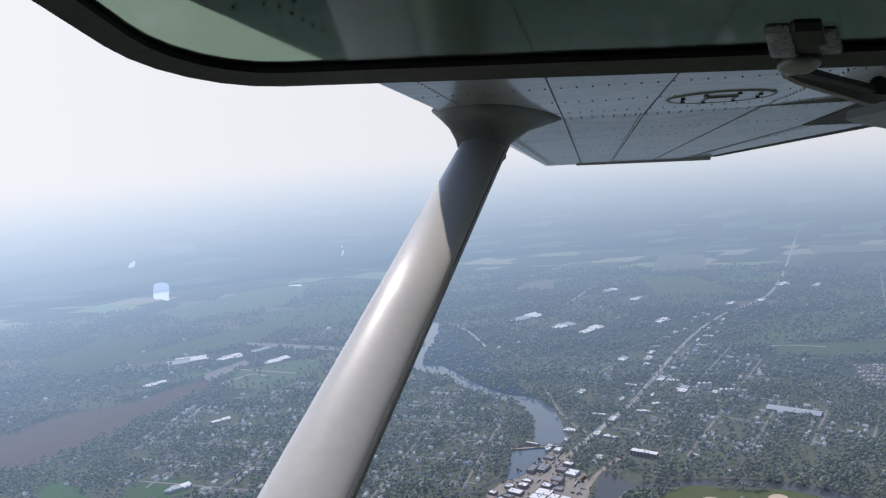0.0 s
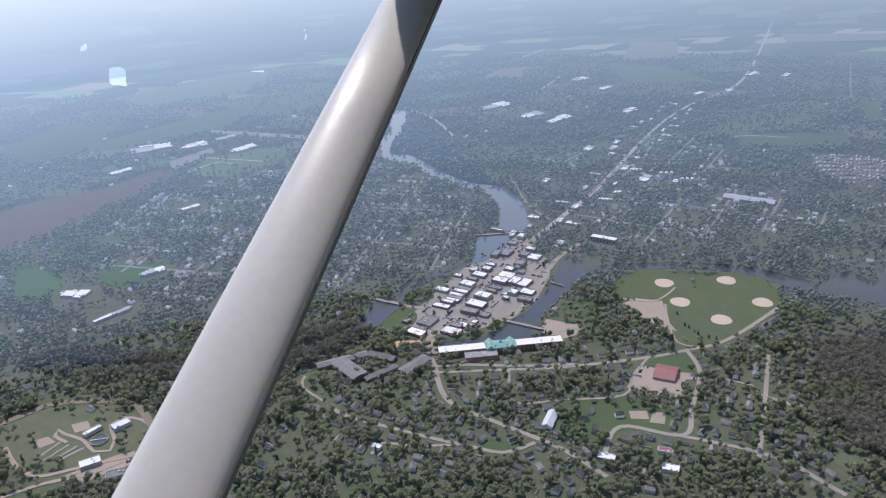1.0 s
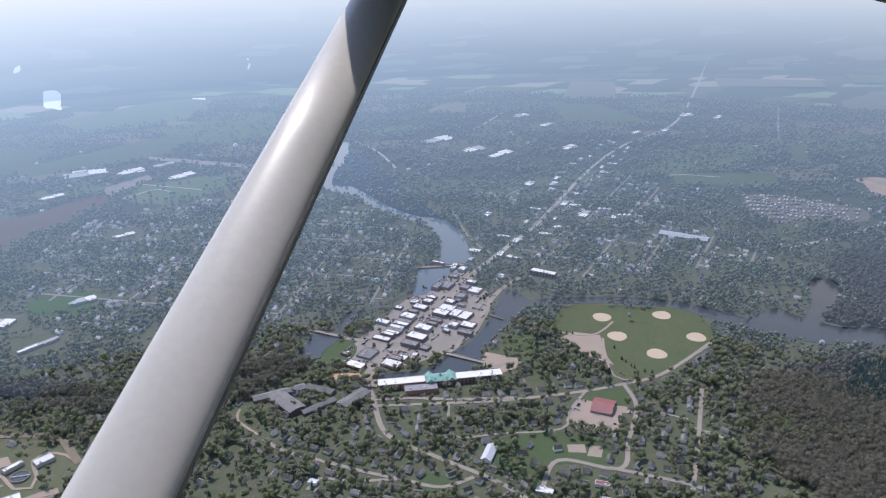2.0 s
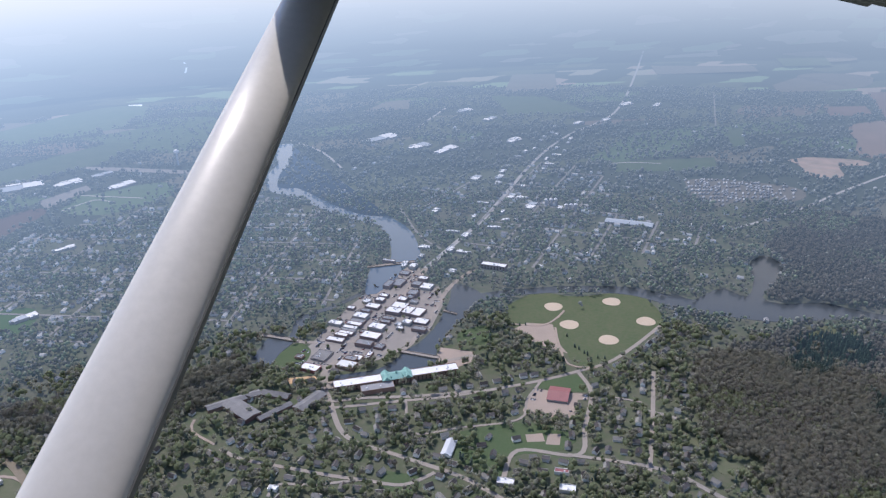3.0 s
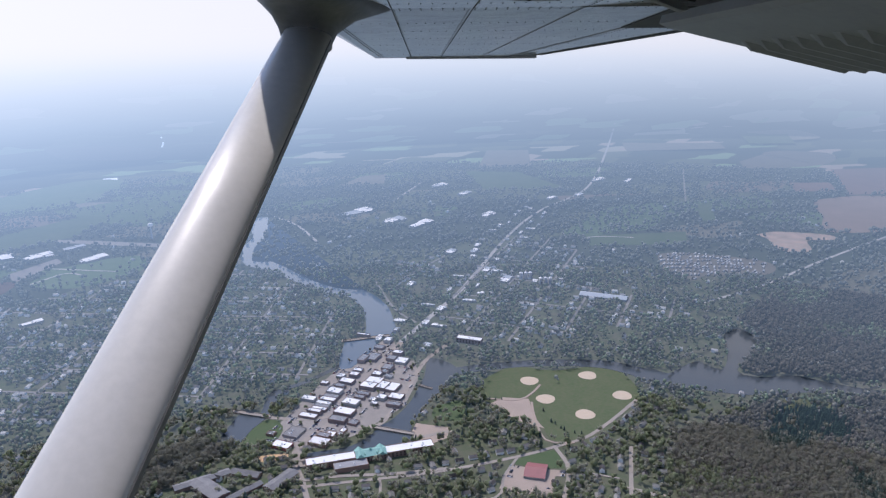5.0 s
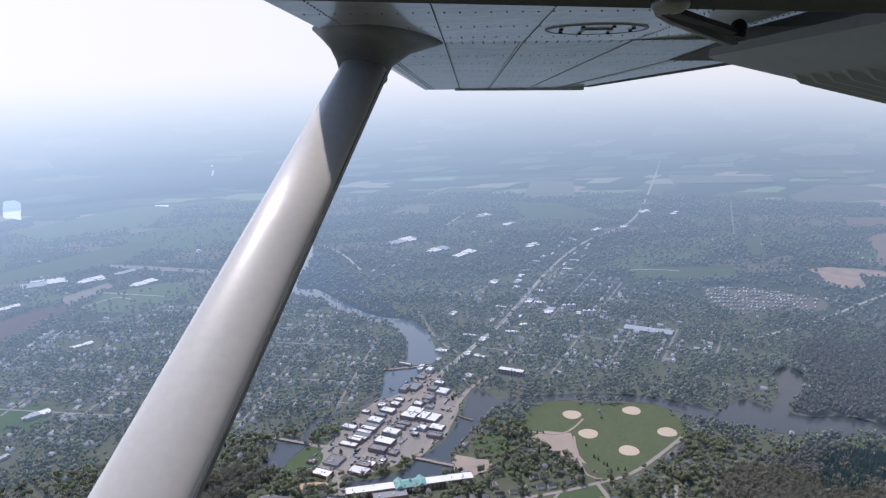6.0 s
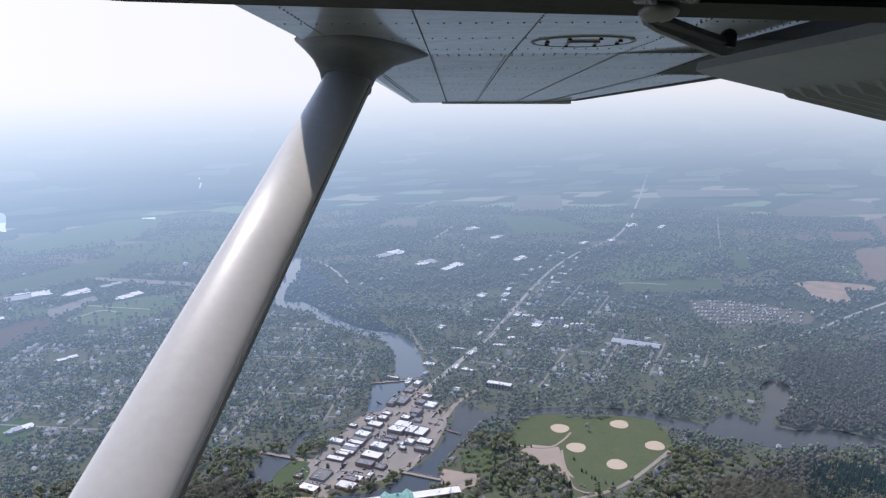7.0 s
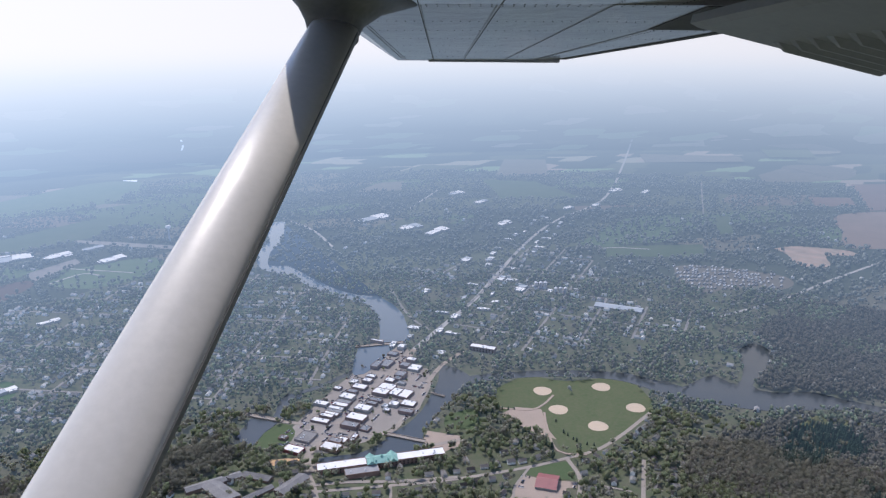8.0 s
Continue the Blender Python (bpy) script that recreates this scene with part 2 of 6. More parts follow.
    L.new(math_node("MULTIPLY", math_node("MULTIPLY", f, glow_gain), math_node("ADD", lit.outputs[0], even)), b.inputs["Emission Strength"])
    return m


# all of these carry painted haze glow past about 1 km
D_HAZEL = distance_material("hazed_spring_leaves", [(0.158, 0.184, 0.112), (0.186, 0.204, 0.132), (0.126, 0.154, 0.096)], island=0.5)
D_TWIG = distance_material("hazed_bare_twigs", [(0.186, 0.180, 0.152), (0.204, 0.192, 0.166), (0.152, 0.155, 0.128)], island=0.45)
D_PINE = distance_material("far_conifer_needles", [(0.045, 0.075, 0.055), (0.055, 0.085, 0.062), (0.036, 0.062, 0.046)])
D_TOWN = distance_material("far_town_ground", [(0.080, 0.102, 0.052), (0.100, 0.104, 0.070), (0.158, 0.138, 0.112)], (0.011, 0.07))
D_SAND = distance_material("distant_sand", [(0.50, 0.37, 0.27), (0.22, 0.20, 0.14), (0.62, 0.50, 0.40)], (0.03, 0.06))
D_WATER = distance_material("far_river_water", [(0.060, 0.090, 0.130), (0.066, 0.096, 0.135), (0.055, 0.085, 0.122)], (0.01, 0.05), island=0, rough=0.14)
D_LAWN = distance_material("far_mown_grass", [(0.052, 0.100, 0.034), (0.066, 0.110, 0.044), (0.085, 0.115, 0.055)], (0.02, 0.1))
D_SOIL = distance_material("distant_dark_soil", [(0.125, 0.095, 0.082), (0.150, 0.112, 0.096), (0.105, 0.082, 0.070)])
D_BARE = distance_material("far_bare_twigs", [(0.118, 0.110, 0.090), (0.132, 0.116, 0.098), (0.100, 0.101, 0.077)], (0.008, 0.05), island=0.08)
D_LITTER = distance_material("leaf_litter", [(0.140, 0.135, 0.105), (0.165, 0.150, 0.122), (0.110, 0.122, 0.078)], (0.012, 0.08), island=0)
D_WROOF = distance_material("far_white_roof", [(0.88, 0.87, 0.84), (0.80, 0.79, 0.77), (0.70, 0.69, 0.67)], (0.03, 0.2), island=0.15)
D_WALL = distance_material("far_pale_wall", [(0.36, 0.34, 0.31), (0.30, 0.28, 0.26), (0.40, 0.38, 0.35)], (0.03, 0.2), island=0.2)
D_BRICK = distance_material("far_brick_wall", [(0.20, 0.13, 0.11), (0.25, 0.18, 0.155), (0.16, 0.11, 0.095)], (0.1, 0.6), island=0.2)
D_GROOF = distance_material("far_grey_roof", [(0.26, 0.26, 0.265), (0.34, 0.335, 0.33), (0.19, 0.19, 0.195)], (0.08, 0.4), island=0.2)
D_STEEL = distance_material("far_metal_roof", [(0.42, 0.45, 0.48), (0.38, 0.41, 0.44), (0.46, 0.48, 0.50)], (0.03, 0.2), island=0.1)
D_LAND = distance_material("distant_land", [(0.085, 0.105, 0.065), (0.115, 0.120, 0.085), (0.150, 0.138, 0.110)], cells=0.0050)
D_HORIZON = distance_material("horizon_land_and_haze", [(0.085, 0.105, 0.065), (0.115, 0.120, 0.085), (0.150, 0.138, 0.110)], cells=0.0062, pale=2.0)
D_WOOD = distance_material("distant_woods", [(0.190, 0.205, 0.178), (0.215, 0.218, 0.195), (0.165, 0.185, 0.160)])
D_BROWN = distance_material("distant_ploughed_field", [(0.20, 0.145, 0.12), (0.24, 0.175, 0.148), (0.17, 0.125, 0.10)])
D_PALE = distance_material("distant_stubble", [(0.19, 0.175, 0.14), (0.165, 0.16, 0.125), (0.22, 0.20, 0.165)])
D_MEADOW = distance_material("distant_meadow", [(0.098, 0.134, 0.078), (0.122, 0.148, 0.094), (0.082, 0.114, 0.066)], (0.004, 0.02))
# sky glint on far ponds and stream painted in as stronger glow
D_POND = distance_material("far_pond_painted_glint", [(0.80, 0.80, 0.80), (0.78, 0.78, 0.78), (0.82, 0.82, 0.82)], island=0, glow_gain=1.32)
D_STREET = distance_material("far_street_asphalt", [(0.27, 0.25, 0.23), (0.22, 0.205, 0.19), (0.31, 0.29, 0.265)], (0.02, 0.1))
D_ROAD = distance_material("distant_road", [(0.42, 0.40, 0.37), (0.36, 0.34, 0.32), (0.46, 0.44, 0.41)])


# ---- small mesh helpers ----
def mesh_ob(name, bm, mat):
    me = bpy.data.meshes.new(name)
    bm.to_mesh(me)
    bm.free()
    ob = new(name, me)
    me.materials.append(mat)
    return ob


def part(name, bm, mat, parent, label=""):
    ob = mesh_ob(name, bm, mat)
    ob.parent = parent
    return tagged(ob, label)


def empty(name, m, label, category, group="", kind=""):
    ob = new(name)
    ob.matrix_world = m
    return tagged(ob, label, category, group, kind)


def smooth(bm):
    for f in bm.faces:
        f.smooth = True
    return bm


def box(bm, x0, x1, y0, y1, z0, z1):
    v = [bm.verts.new((x, y, z)) for z in (z0, z1) for x, y in ((x0, y0), (x1, y0), (x1, y1), (x0, y1))]
    for f in ((3, 2, 1, 0), (4, 5, 6, 7), (0, 1, 5, 4), (1, 2, 6, 5), (2, 3, 7, 6), (3, 0, 4, 7)):
        bm.faces.new([v[i] for i in f])
    return bm


def loft(bm, rings, caps=True):
    """Closed rings of equal length, joined one to the next."""
    vs = [[bm.verts.new(p) for p in r] for r in rings]
    n = len(vs[0])
    for a, b in zip(vs, vs[1:]):
        for i in range(n):
            bm.faces.new((a[i], a[(i + 1) % n], b[(i + 1) % n], b[i]))
    if caps:
        bm.faces.new(vs[0][::-1])
        bm.faces.new(vs[-1])
    bmesh.ops.recalc_face_normals(bm, faces=bm.faces)
    return bm


def joined(name, verts, faces, mat):
    me = bpy.data.meshes.new(name)
    me.from_pydata(verts, [], faces)
    me.materials.append(mat)
    return new(name, me)


def curve(pts, step=12.0):
    """A smooth line through the points, about one point every step metres."""
    p = [np.array(q, float) for q in pts]
    p = [2 * p[0] - p[1]] + p + [2 * p[-1] - p[-2]]
    out = []
    for a, b, c, d in zip(p, p[1:], p[2:], p[3:]):
        n = max(1, int(np.linalg.norm(c - b) / step))
        for i in range(n):
            u = i / n
            out.append(0.5 * (2 * b + (c - a) * u + (2 * a - 5 * b + 4 * c - d) * u * u + (3 * b - a - 3 * c + d) * u ** 3))
    return np.array(out + [p[-2]])


RIM = 3900.0


def far(x, y):
    """Past RIM the land rises along the line of sight from the flight, so that the horizon stays within reach."""
    R = math.hypot(x, y)
    if R < RIM:
        return x, y, 0.0
    r = RIM + 780 * (1 - math.exp(-(R - RIM) / 780))
    return x * r / R, y * r / R, EYE * (1 - r / R)


def ribbon(name, pts, width, z, mat, label, category, step=12.0):
    """A road or river along a smooth line, with a low edge. width: metres, one or one for each point."""
    c = curve(pts, step)
    w = np.interp(np.linspace(0, 1, len(c)), np.linspace(0, 1, len(pts)), width if hasattr(width, "__len__") else [width] * len(pts))
    t = np.gradient(c, axis=0)
    t /= np.linalg.norm(t, axis=1)[:, None]
    nrm = np.stack([-t[:, 1], t[:, 0]], 1)
    vs, fs = [], []
    for p, q, h in zip(c, nrm, w):
        for k, dz in ((-0.5, -0.6), (-0.5, 0), (0.5, 0), (0.5, -0.6)):
            x, y, zz = far(*(p + q * h * k))
            vs.append((x, y, zz + z + dz))
    for i in range(len(c) - 1):
        for k in range(3):
            a = 4 * i + k
            fs.append((a + 1, a, a + 4, a + 5))
    ob = joined(name, vs, fs, mat)
    return tagged(ob, label, category, kind="structure")


def patch(name, pts, z, mat, label, category, round_off=True, kind="structure"):
    """A flat piece of land inside an outline, with a low edge."""
    loop = curve(list(pts) + [pts[0]], 15.0)[:-1] if round_off else np.array(pts, float)
    bm = bmesh.new()
    top = [bm.verts.new((*far(*p)[:2], far(*p)[2] + z + (9.0 if math.hypot(*p) > RIM - 300 else 0.0))) for p in loop]
    low = [bm.verts.new((v.co.x, v.co.y, v.co.z - z - 0.3)) for v in top]
    bm.faces.new(top)
    for i in range(len(top)):
        j = (i + 1) % len(top)
        bm.faces.new((top[j], top[i], low[i], low[j]))
    bmesh.ops.triangulate(bm, faces=bm.faces[:])
    bmesh.ops.recalc_face_normals(bm, faces=bm.faces)
    return tagged(mesh_ob(name, bm, mat), label, category, kind=kind)


def inside(x, y, poly):
    hit = np.zeros(len(x), bool)
    for (x0, y0), (x1, y1) in zip(poly, poly[1:] + poly[:1]):
        c = ((y0 > y) != (y1 > y)) & (x < (x1 - x0) * (y - y0) / ((y1 - y0) or 1e-9) + x0)
        hit ^= c
    return hit


def near_line(x, y, pts):
    d = np.full(len(x), 1e9)
    for (x0, y0), (x1, y1) in zip(pts, pts[1:]):
        dx, dy = x1 - x0, y1 - y0
        u = np.clip(((x - x0) * dx + (y - y0) * dy) / (dx * dx + dy * dy), 0, 1)
        d = np.minimum(d, np.hypot(x - x0 - u * dx, y - y0 - u * dy))
    return d


# ---- the land ----
def ground_sheet():
    rings = [0, 300, 600, 700, 850, 1000, 1150]
    n = 144
    vs, fs = [(0, 0, 0)], []
    for r in rings[1:]:
        vs += [(r * math.cos(2 * math.pi * i / n), r * math.sin(2 * math.pi * i / n), 0) for i in range(n)]
    fs += [(0, 1 + i, 1 + (i + 1) % n) for i in range(n)]
    for k in range(len(rings) - 2):
        for i in range(n):
            a, b = 1 + k * n + i, 1 + k * n + (i + 1) % n
            fs.append((a, a + n, b + n, b))
    return tagged(joined("ground", vs, fs, M_GROUND), "flat spring farmland and town ground, dull green and brown", "ground", kind="structure")


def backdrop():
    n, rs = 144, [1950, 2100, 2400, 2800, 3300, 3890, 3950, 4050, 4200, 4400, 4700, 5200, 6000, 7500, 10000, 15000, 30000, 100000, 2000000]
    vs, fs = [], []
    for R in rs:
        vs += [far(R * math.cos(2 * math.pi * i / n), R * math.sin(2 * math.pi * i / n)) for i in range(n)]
    for r, z in ((4690, 60), (4700, 250), (4700, 600), (4700, 980)):     # glowing wall over the horizon, painted as white haze
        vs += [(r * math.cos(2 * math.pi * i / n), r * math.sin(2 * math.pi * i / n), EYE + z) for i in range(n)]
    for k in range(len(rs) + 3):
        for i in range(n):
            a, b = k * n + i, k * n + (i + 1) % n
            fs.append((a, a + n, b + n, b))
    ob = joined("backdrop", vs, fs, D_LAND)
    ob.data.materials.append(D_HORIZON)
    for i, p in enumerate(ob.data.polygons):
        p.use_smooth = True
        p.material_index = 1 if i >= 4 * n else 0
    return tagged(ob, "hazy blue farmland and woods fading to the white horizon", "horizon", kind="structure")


ground_sheet()
backdrop()
vs, fs = [], []
for r in (1150, 1350, 1550, 1750, 1950):
    vs += [(r * math.cos(2 * math.pi * i / 144), r * math.sin(2 * math.pi * i / 144), 0) for i in range(144)]
for k in range(4):
    for i in range(144):
        fs.append((k * 144 + i, k * 144 + 144 + i, k * 144 + 144 + (i + 1) % 144, k * 144 + (i + 1) % 144))
tagged(joined("far_ground", vs, fs, D_TOWN), "hazy ground of the town's far side, green and brown", "ground", kind="structure")

RIVERS = [
    ([(247, 1354), (206, 1326), (170, 1306), (141, 1297), (121, 1285)], [12, 11, 11, 12, 14], "west_channel", "narrow tree-lined channel west of the old town"),
    ([(24, 1150), (-13, 1121), (-55, 1103), (-88, 1088), (-160, 1058), (-272, 1091), (-359, 1108), (-450, 1143), (-518, 1147)], [26, 20, 18, 18, 18, 18, 18, 18, 18], "lower_river", "tree-lined river below the town"),
    ([(430, 1250), (505, 1246), (610, 1222), (705, 1178), (754, 1122)], [30, 26, 26, 32, 40], "east_river", "broad dull river beside the ballpark"),
]
for i, (pts, w, name, label) in enumerate(RIVERS):
    ribbon(name, pts, w, 0.292 + 0.033 * i, M_WATER, label, "river")

# broad reaches of the river, as outlines
POOL = [(742, 1140), (779, 1133), (795, 1103), (842, 1120), (875, 1124), (893, 1081), (944, 1130), (997, 1209), (1044, 1224), (1044, 1173), (990, 1115), (917, 1068), (932, 1035), (997, 1014), (1033, 972), (1085, 913), (1063, 891), (988, 949), (912, 968), (861, 991), (809, 1030), (754, 1066), (730, 1101)]
UPPER = [(252, 2515), (215, 2513), (189, 2387), (183, 2298), (147, 2206), (132, 2118), (139, 2035), (182, 1980), (213, 1922), (249, 1835), (281, 1775), (317, 1732), (344, 1697), (349, 1631), (346, 1572), (334, 1509), (324, 1465), (380, 1451), (406, 1581), (406, 1642), (397, 1694), (378, 1739), (343, 1757), (304, 1806), (265, 1888), (233, 1979), (204, 2045), (180, 2048), (158, 2068), (177, 2188), (216, 2284), (238, 2389), (255, 2497)]
DAM_POOL = [(278, 1458), (343, 1446), (319, 1397), (289, 1361), (262, 1334), (243, 1335), (247, 1367), (261, 1412)]
WEST_POOL = [(133, 1293), (116, 1299), (95, 1261), (83, 1222), (48, 1228), (35, 1204), (14, 1161), (19, 1137), (42, 1137), (63, 1171), (90, 1201), (109, 1245)]
POND = [(125, 1052), (137, 1069), (163, 1067), (203, 1066), (237, 1085), (259, 1108), (285, 1123), (323, 1162), (355, 1211), (382, 1257), (400, 1302), (414, 1323), (430, 1309), (442, 1284), (446, 1253), (432, 1224), (404, 1199),
        (368, 1166), (334, 1127), (307, 1091), (296, 1047), (275, 1036), (236, 1035), (184, 1041), (131, 1037)]
WATERS = [POOL, UPPER, DAM_POOL, WEST_POOL, POND]
for i, (nm, pts, mat, lab) in enumerate((("river_pool", POOL, M_WATER, "broad still reach of the river among bare woods"), ("upper_river", UPPER, D_WATER, "smooth grey-blue river winding between bare woods"),
                                         ("dam_pool", DAM_POOL, D_WATER, "still pool below the low dam"), ("west_pool", WEST_POOL, M_WATER, "dark river reach at the west bridge"),
                                         ("mill_pond", POND, M_WATER, "dark still mill pond and race beside the mill"))):
    patch(nm, pts, 0.42 + 0.02 * i, mat, lab, "river", True)

HIGHWAY = [(2428, 4021), (1807, 3073), (1389, 2483), (1095, 2253), (900, 2049), (690, 1774), (591, 1643), (483, 1524), (382, 1414), (299, 1292), (209, 1167), (122, 1086), (116, 997), (123, 907), (180, 843), (244, 775), (281, 713)]
ROADS = [
    (HIGHWAY[8:], [12, 14, 15, 13, 10, 8, 7, 7, 7], "main_street", M_CONC, "sunlit concrete main street through the town"),
    ([(470, 1374), (398, 1309), (308, 1174), (250, 1110), (191, 1149)], 9, "east_street", M_CONC, "street behind the shop rows"),
    ([(-30, 1268), (20, 1253), (94, 1202), (140, 1178), (208, 1163)], 9, "cross_street", M_CONC, "street leading over the west bridge"),
    ([(252, 1105), (296, 1057), (362, 1054)], 8, "bridge_street", M_CONC, "short street over the mill race"),
    ([(119, 983), (201, 969), (301, 953), (425, 948), (493, 953), (551, 961), (612, 991), (694, 1041)], 6.5, "mill_road", M_CONC, "pale road along the mill and ballpark"),
    ([(493, 953), (485, 893), (438, 819), (402, 766), (331, 801), (286, 744)], 6.5, "station_road", M_CONC, "pale curving road by the red-roofed hall"),
    ([(601, 913), (526, 791), (466, 698)], 6, "hill_street", M_CONC, "straight residential street"),
    ([(543, 814), (578, 788)], 5, "side_street", M_CONC, "short residential side street"),
    ([(429, 947), (390, 908), (360, 866), (276, 875), (210, 886), (221, 963)], 4, "park_road", M_CONC, "narrow winding park road"),
    ([(682, 2556), (857, 2798)], 7, "country_lane", D_ROAD, "pale straight country lane"),
    ([(424, 1786), (418, 1640), (424, 1560), (440, 1500)], 6, "river_road", D_STREET, "pale road down to the river"),
    ([(255, 2560), (325, 2380), (352, 2178)], 8, "wood_road", D_ROAD, "narrow clearing lane in woods"),
    (HIGHWAY[:9], [10, 9, 8, 9, 9, 9, 9, 10, 12], "north_highway", D_ROAD, "straight pale highway leading into the haze"),
    ([(1882, 2610), (1578, 2160)], 5, "ridge_road", D_STREET, "country road between fields"),
    ([(1069, 1373), (1165, 1392), (1310, 1429), (1466, 1487), (1689, 1560), (1888, 1621)], 8, "pit_road", D_ROAD, "pale road through bare woods to the sand pit"),
    ([(1075, 1923), (1126, 1911), (1199, 1869)], 5, "cemetery_path", D_ROAD, "pale path between lawns"),
    ([(-380, 2086), (-309, 2146), (-263, 2116)], 6, "school_road", D_ROAD, "pale drive by the school lawns"),
    ([(-345, 2203), (-184, 2114)], 6, "school_drive", D_ROAD, "straight pale drive by the school"),
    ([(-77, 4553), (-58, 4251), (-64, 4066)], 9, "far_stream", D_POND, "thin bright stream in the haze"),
    ([(-51, 950), (-80, 994), (-76, 1021)], 4, "mill_lane", M_GRAVEL, "curving gravel lane"),
    ([(-44, 938), (-20, 907), (28, 873), (87, 833), (126, 810), (171, 784), (215, 794)], 6, "south_street", M_CONC, "pale residential street under trees"),
    ([(7, 818), (23, 837), (64, 822), (119, 812)], 5, "lower_street", M_CONC, "narrow residential street under trees"),
    ([(389, 771), (432, 744), (465, 723)], 6, "hill_side", M_CONC, "short pale residential street"),
    ([(510, 870), (541, 845)], 3.5, "hill_drive", M_CONC, "pale concrete driveway"),
    ([(532, 829), (561, 803), (563, 792)], 3.5, "long_drive", M_CONC, "long pale concrete driveway"),
    ([(465, 723), (499, 692), (519, 650), (532, 624)], 7, "wood_street", M_ASPHALT, "street at the edge of the woods"),
    ([(520, 1094), (504, 1048), (489, 976), (526, 952)], 3.5, "ball_path", M_GRAVEL, "pale path along the ballpark"),
    ([(453, 1133), (501, 1109), (533, 1122), (561, 1146)], 4, "ball_drive", M_GRAVEL, "sandy track behind an infield"),
    ([(117, 1000), (167, 992), (239, 971), (322, 955)], 7, "mill_front", M_CONC, "pale yard street before the mill"),
    ([(-283, 943), (-302, 965), (-330, 976), (-342, 962), (-329, 924), (-331, 903), (-352, 906), (-372, 935), (-401, 955), (-413, 967), (-414, 954), (-393, 935)], 5, "works_loop", M_GRAVEL, "sandy loop road of the water works"),
    ([(-526, 977), (-501, 999), (-473, 1016), (-439, 1035), (-404, 1032), (-367, 1026), (-318, 1005), (-282, 943)], 11, "works_bank", M_BANK, "bare tan earth bank round the water works"),
    ([(-448, 838), (-400, 854), (-351, 859), (-310, 877)], 6, "works_lane", M_GRAVEL, "sandy lane to the water works"),
    ([(-425, 906), (-402, 938)], 4, "drying_bed", M_CONC, "long pale drying bed in grass"),
    ([(-414, 901), (-389, 929)], 4, "drying_bed", M_CONC, "long pale drying bed in grass"),
    ([(-403, 898), (-377, 923)], 4, "drying_bed", M_CONC, "long pale drying bed in grass"),
    ([(-393, 898), (-367, 917)], 4, "drying_bed", M_CONC, "long pale drying bed in grass"),
    ([(-474, 942), (-444, 895), (-412, 870), (-380, 873), (-341, 880), (-296, 886)], 6, "works_drive", M_GRAVEL, "sandy drive of the water works"),
    ([(60, 1672), (140, 1628), (225, 1604), (290, 1600)], 5, "west_street", D_STREET, "pale street west of the river"),
]
BLOCKS = [      # outline, direction of the streets in degrees, spacing across and along
    ([(-330, 1330), (-40, 1290), (60, 1320), (190, 1330), (290, 1520), (300, 1640), (200, 1880), (60, 2120), (-120, 2060), (-480, 1900), (-520, 1560)], -24, 92, 150),
    ([(470, 1480), (560, 1330), (980, 1300), (1060, 1400), (880, 1560), (1010, 1760), (960, 2060), (800, 1930), (620, 1700)], 49.7, 96, 140),
    ([(420, 1740), (560, 1720), (700, 1880), (640, 1960), (480, 1900)], 40, 110, 150),
]
BLOCK_STREETS = []
for poly, turn, across, along in BLOCKS:
    q = np.array(poly, float)
    mid = q.mean(0)
    c, s_ = math.cos(radians(turn)), math.sin(radians(turn))
    for u, gap in (((c, s_), across), ((-s_, c), along)):
        v = (-u[1], u[0])
        for kk in range(-8, 9):
            ts = np.arange(-700, 701, 20.0)
            px, py = mid[0] + v[0] * gap * kk + u[0] * ts, mid[1] + v[1] * gap * kk + u[1] * ts
            ok = inside(px, py, poly)
            for w in WATERS:
                ok &= ~inside(px, py, w)
            runs = np.split(np.arange(len(ts)), np.flatnonzero(np.diff(ok.astype(int))) + 1)
            for r in runs:
                if ok[r[0]] and len(r) > 4:
                    BLOCK_STREETS.append([(float(px[r[0]]), float(py[r[0]])), (float(px[(r[0] + r[-1]) // 2]), float(py[(r[0] + r[-1]) // 2])), (float(px[r[-1]]), float(py[r[-1]]))])
ROADS += [(p, 5.5, "residential_street", D_STREET, "straight residential street under trees") for p in BLOCK_STREETS]
for i, (pts, w, name, mat, label) in enumerate(ROADS):
    ribbon(name, pts, w, 0.36 + 0.012 * (i % 44), mat, label, "road", 40.0 if name == "residential_street" else 12.0)

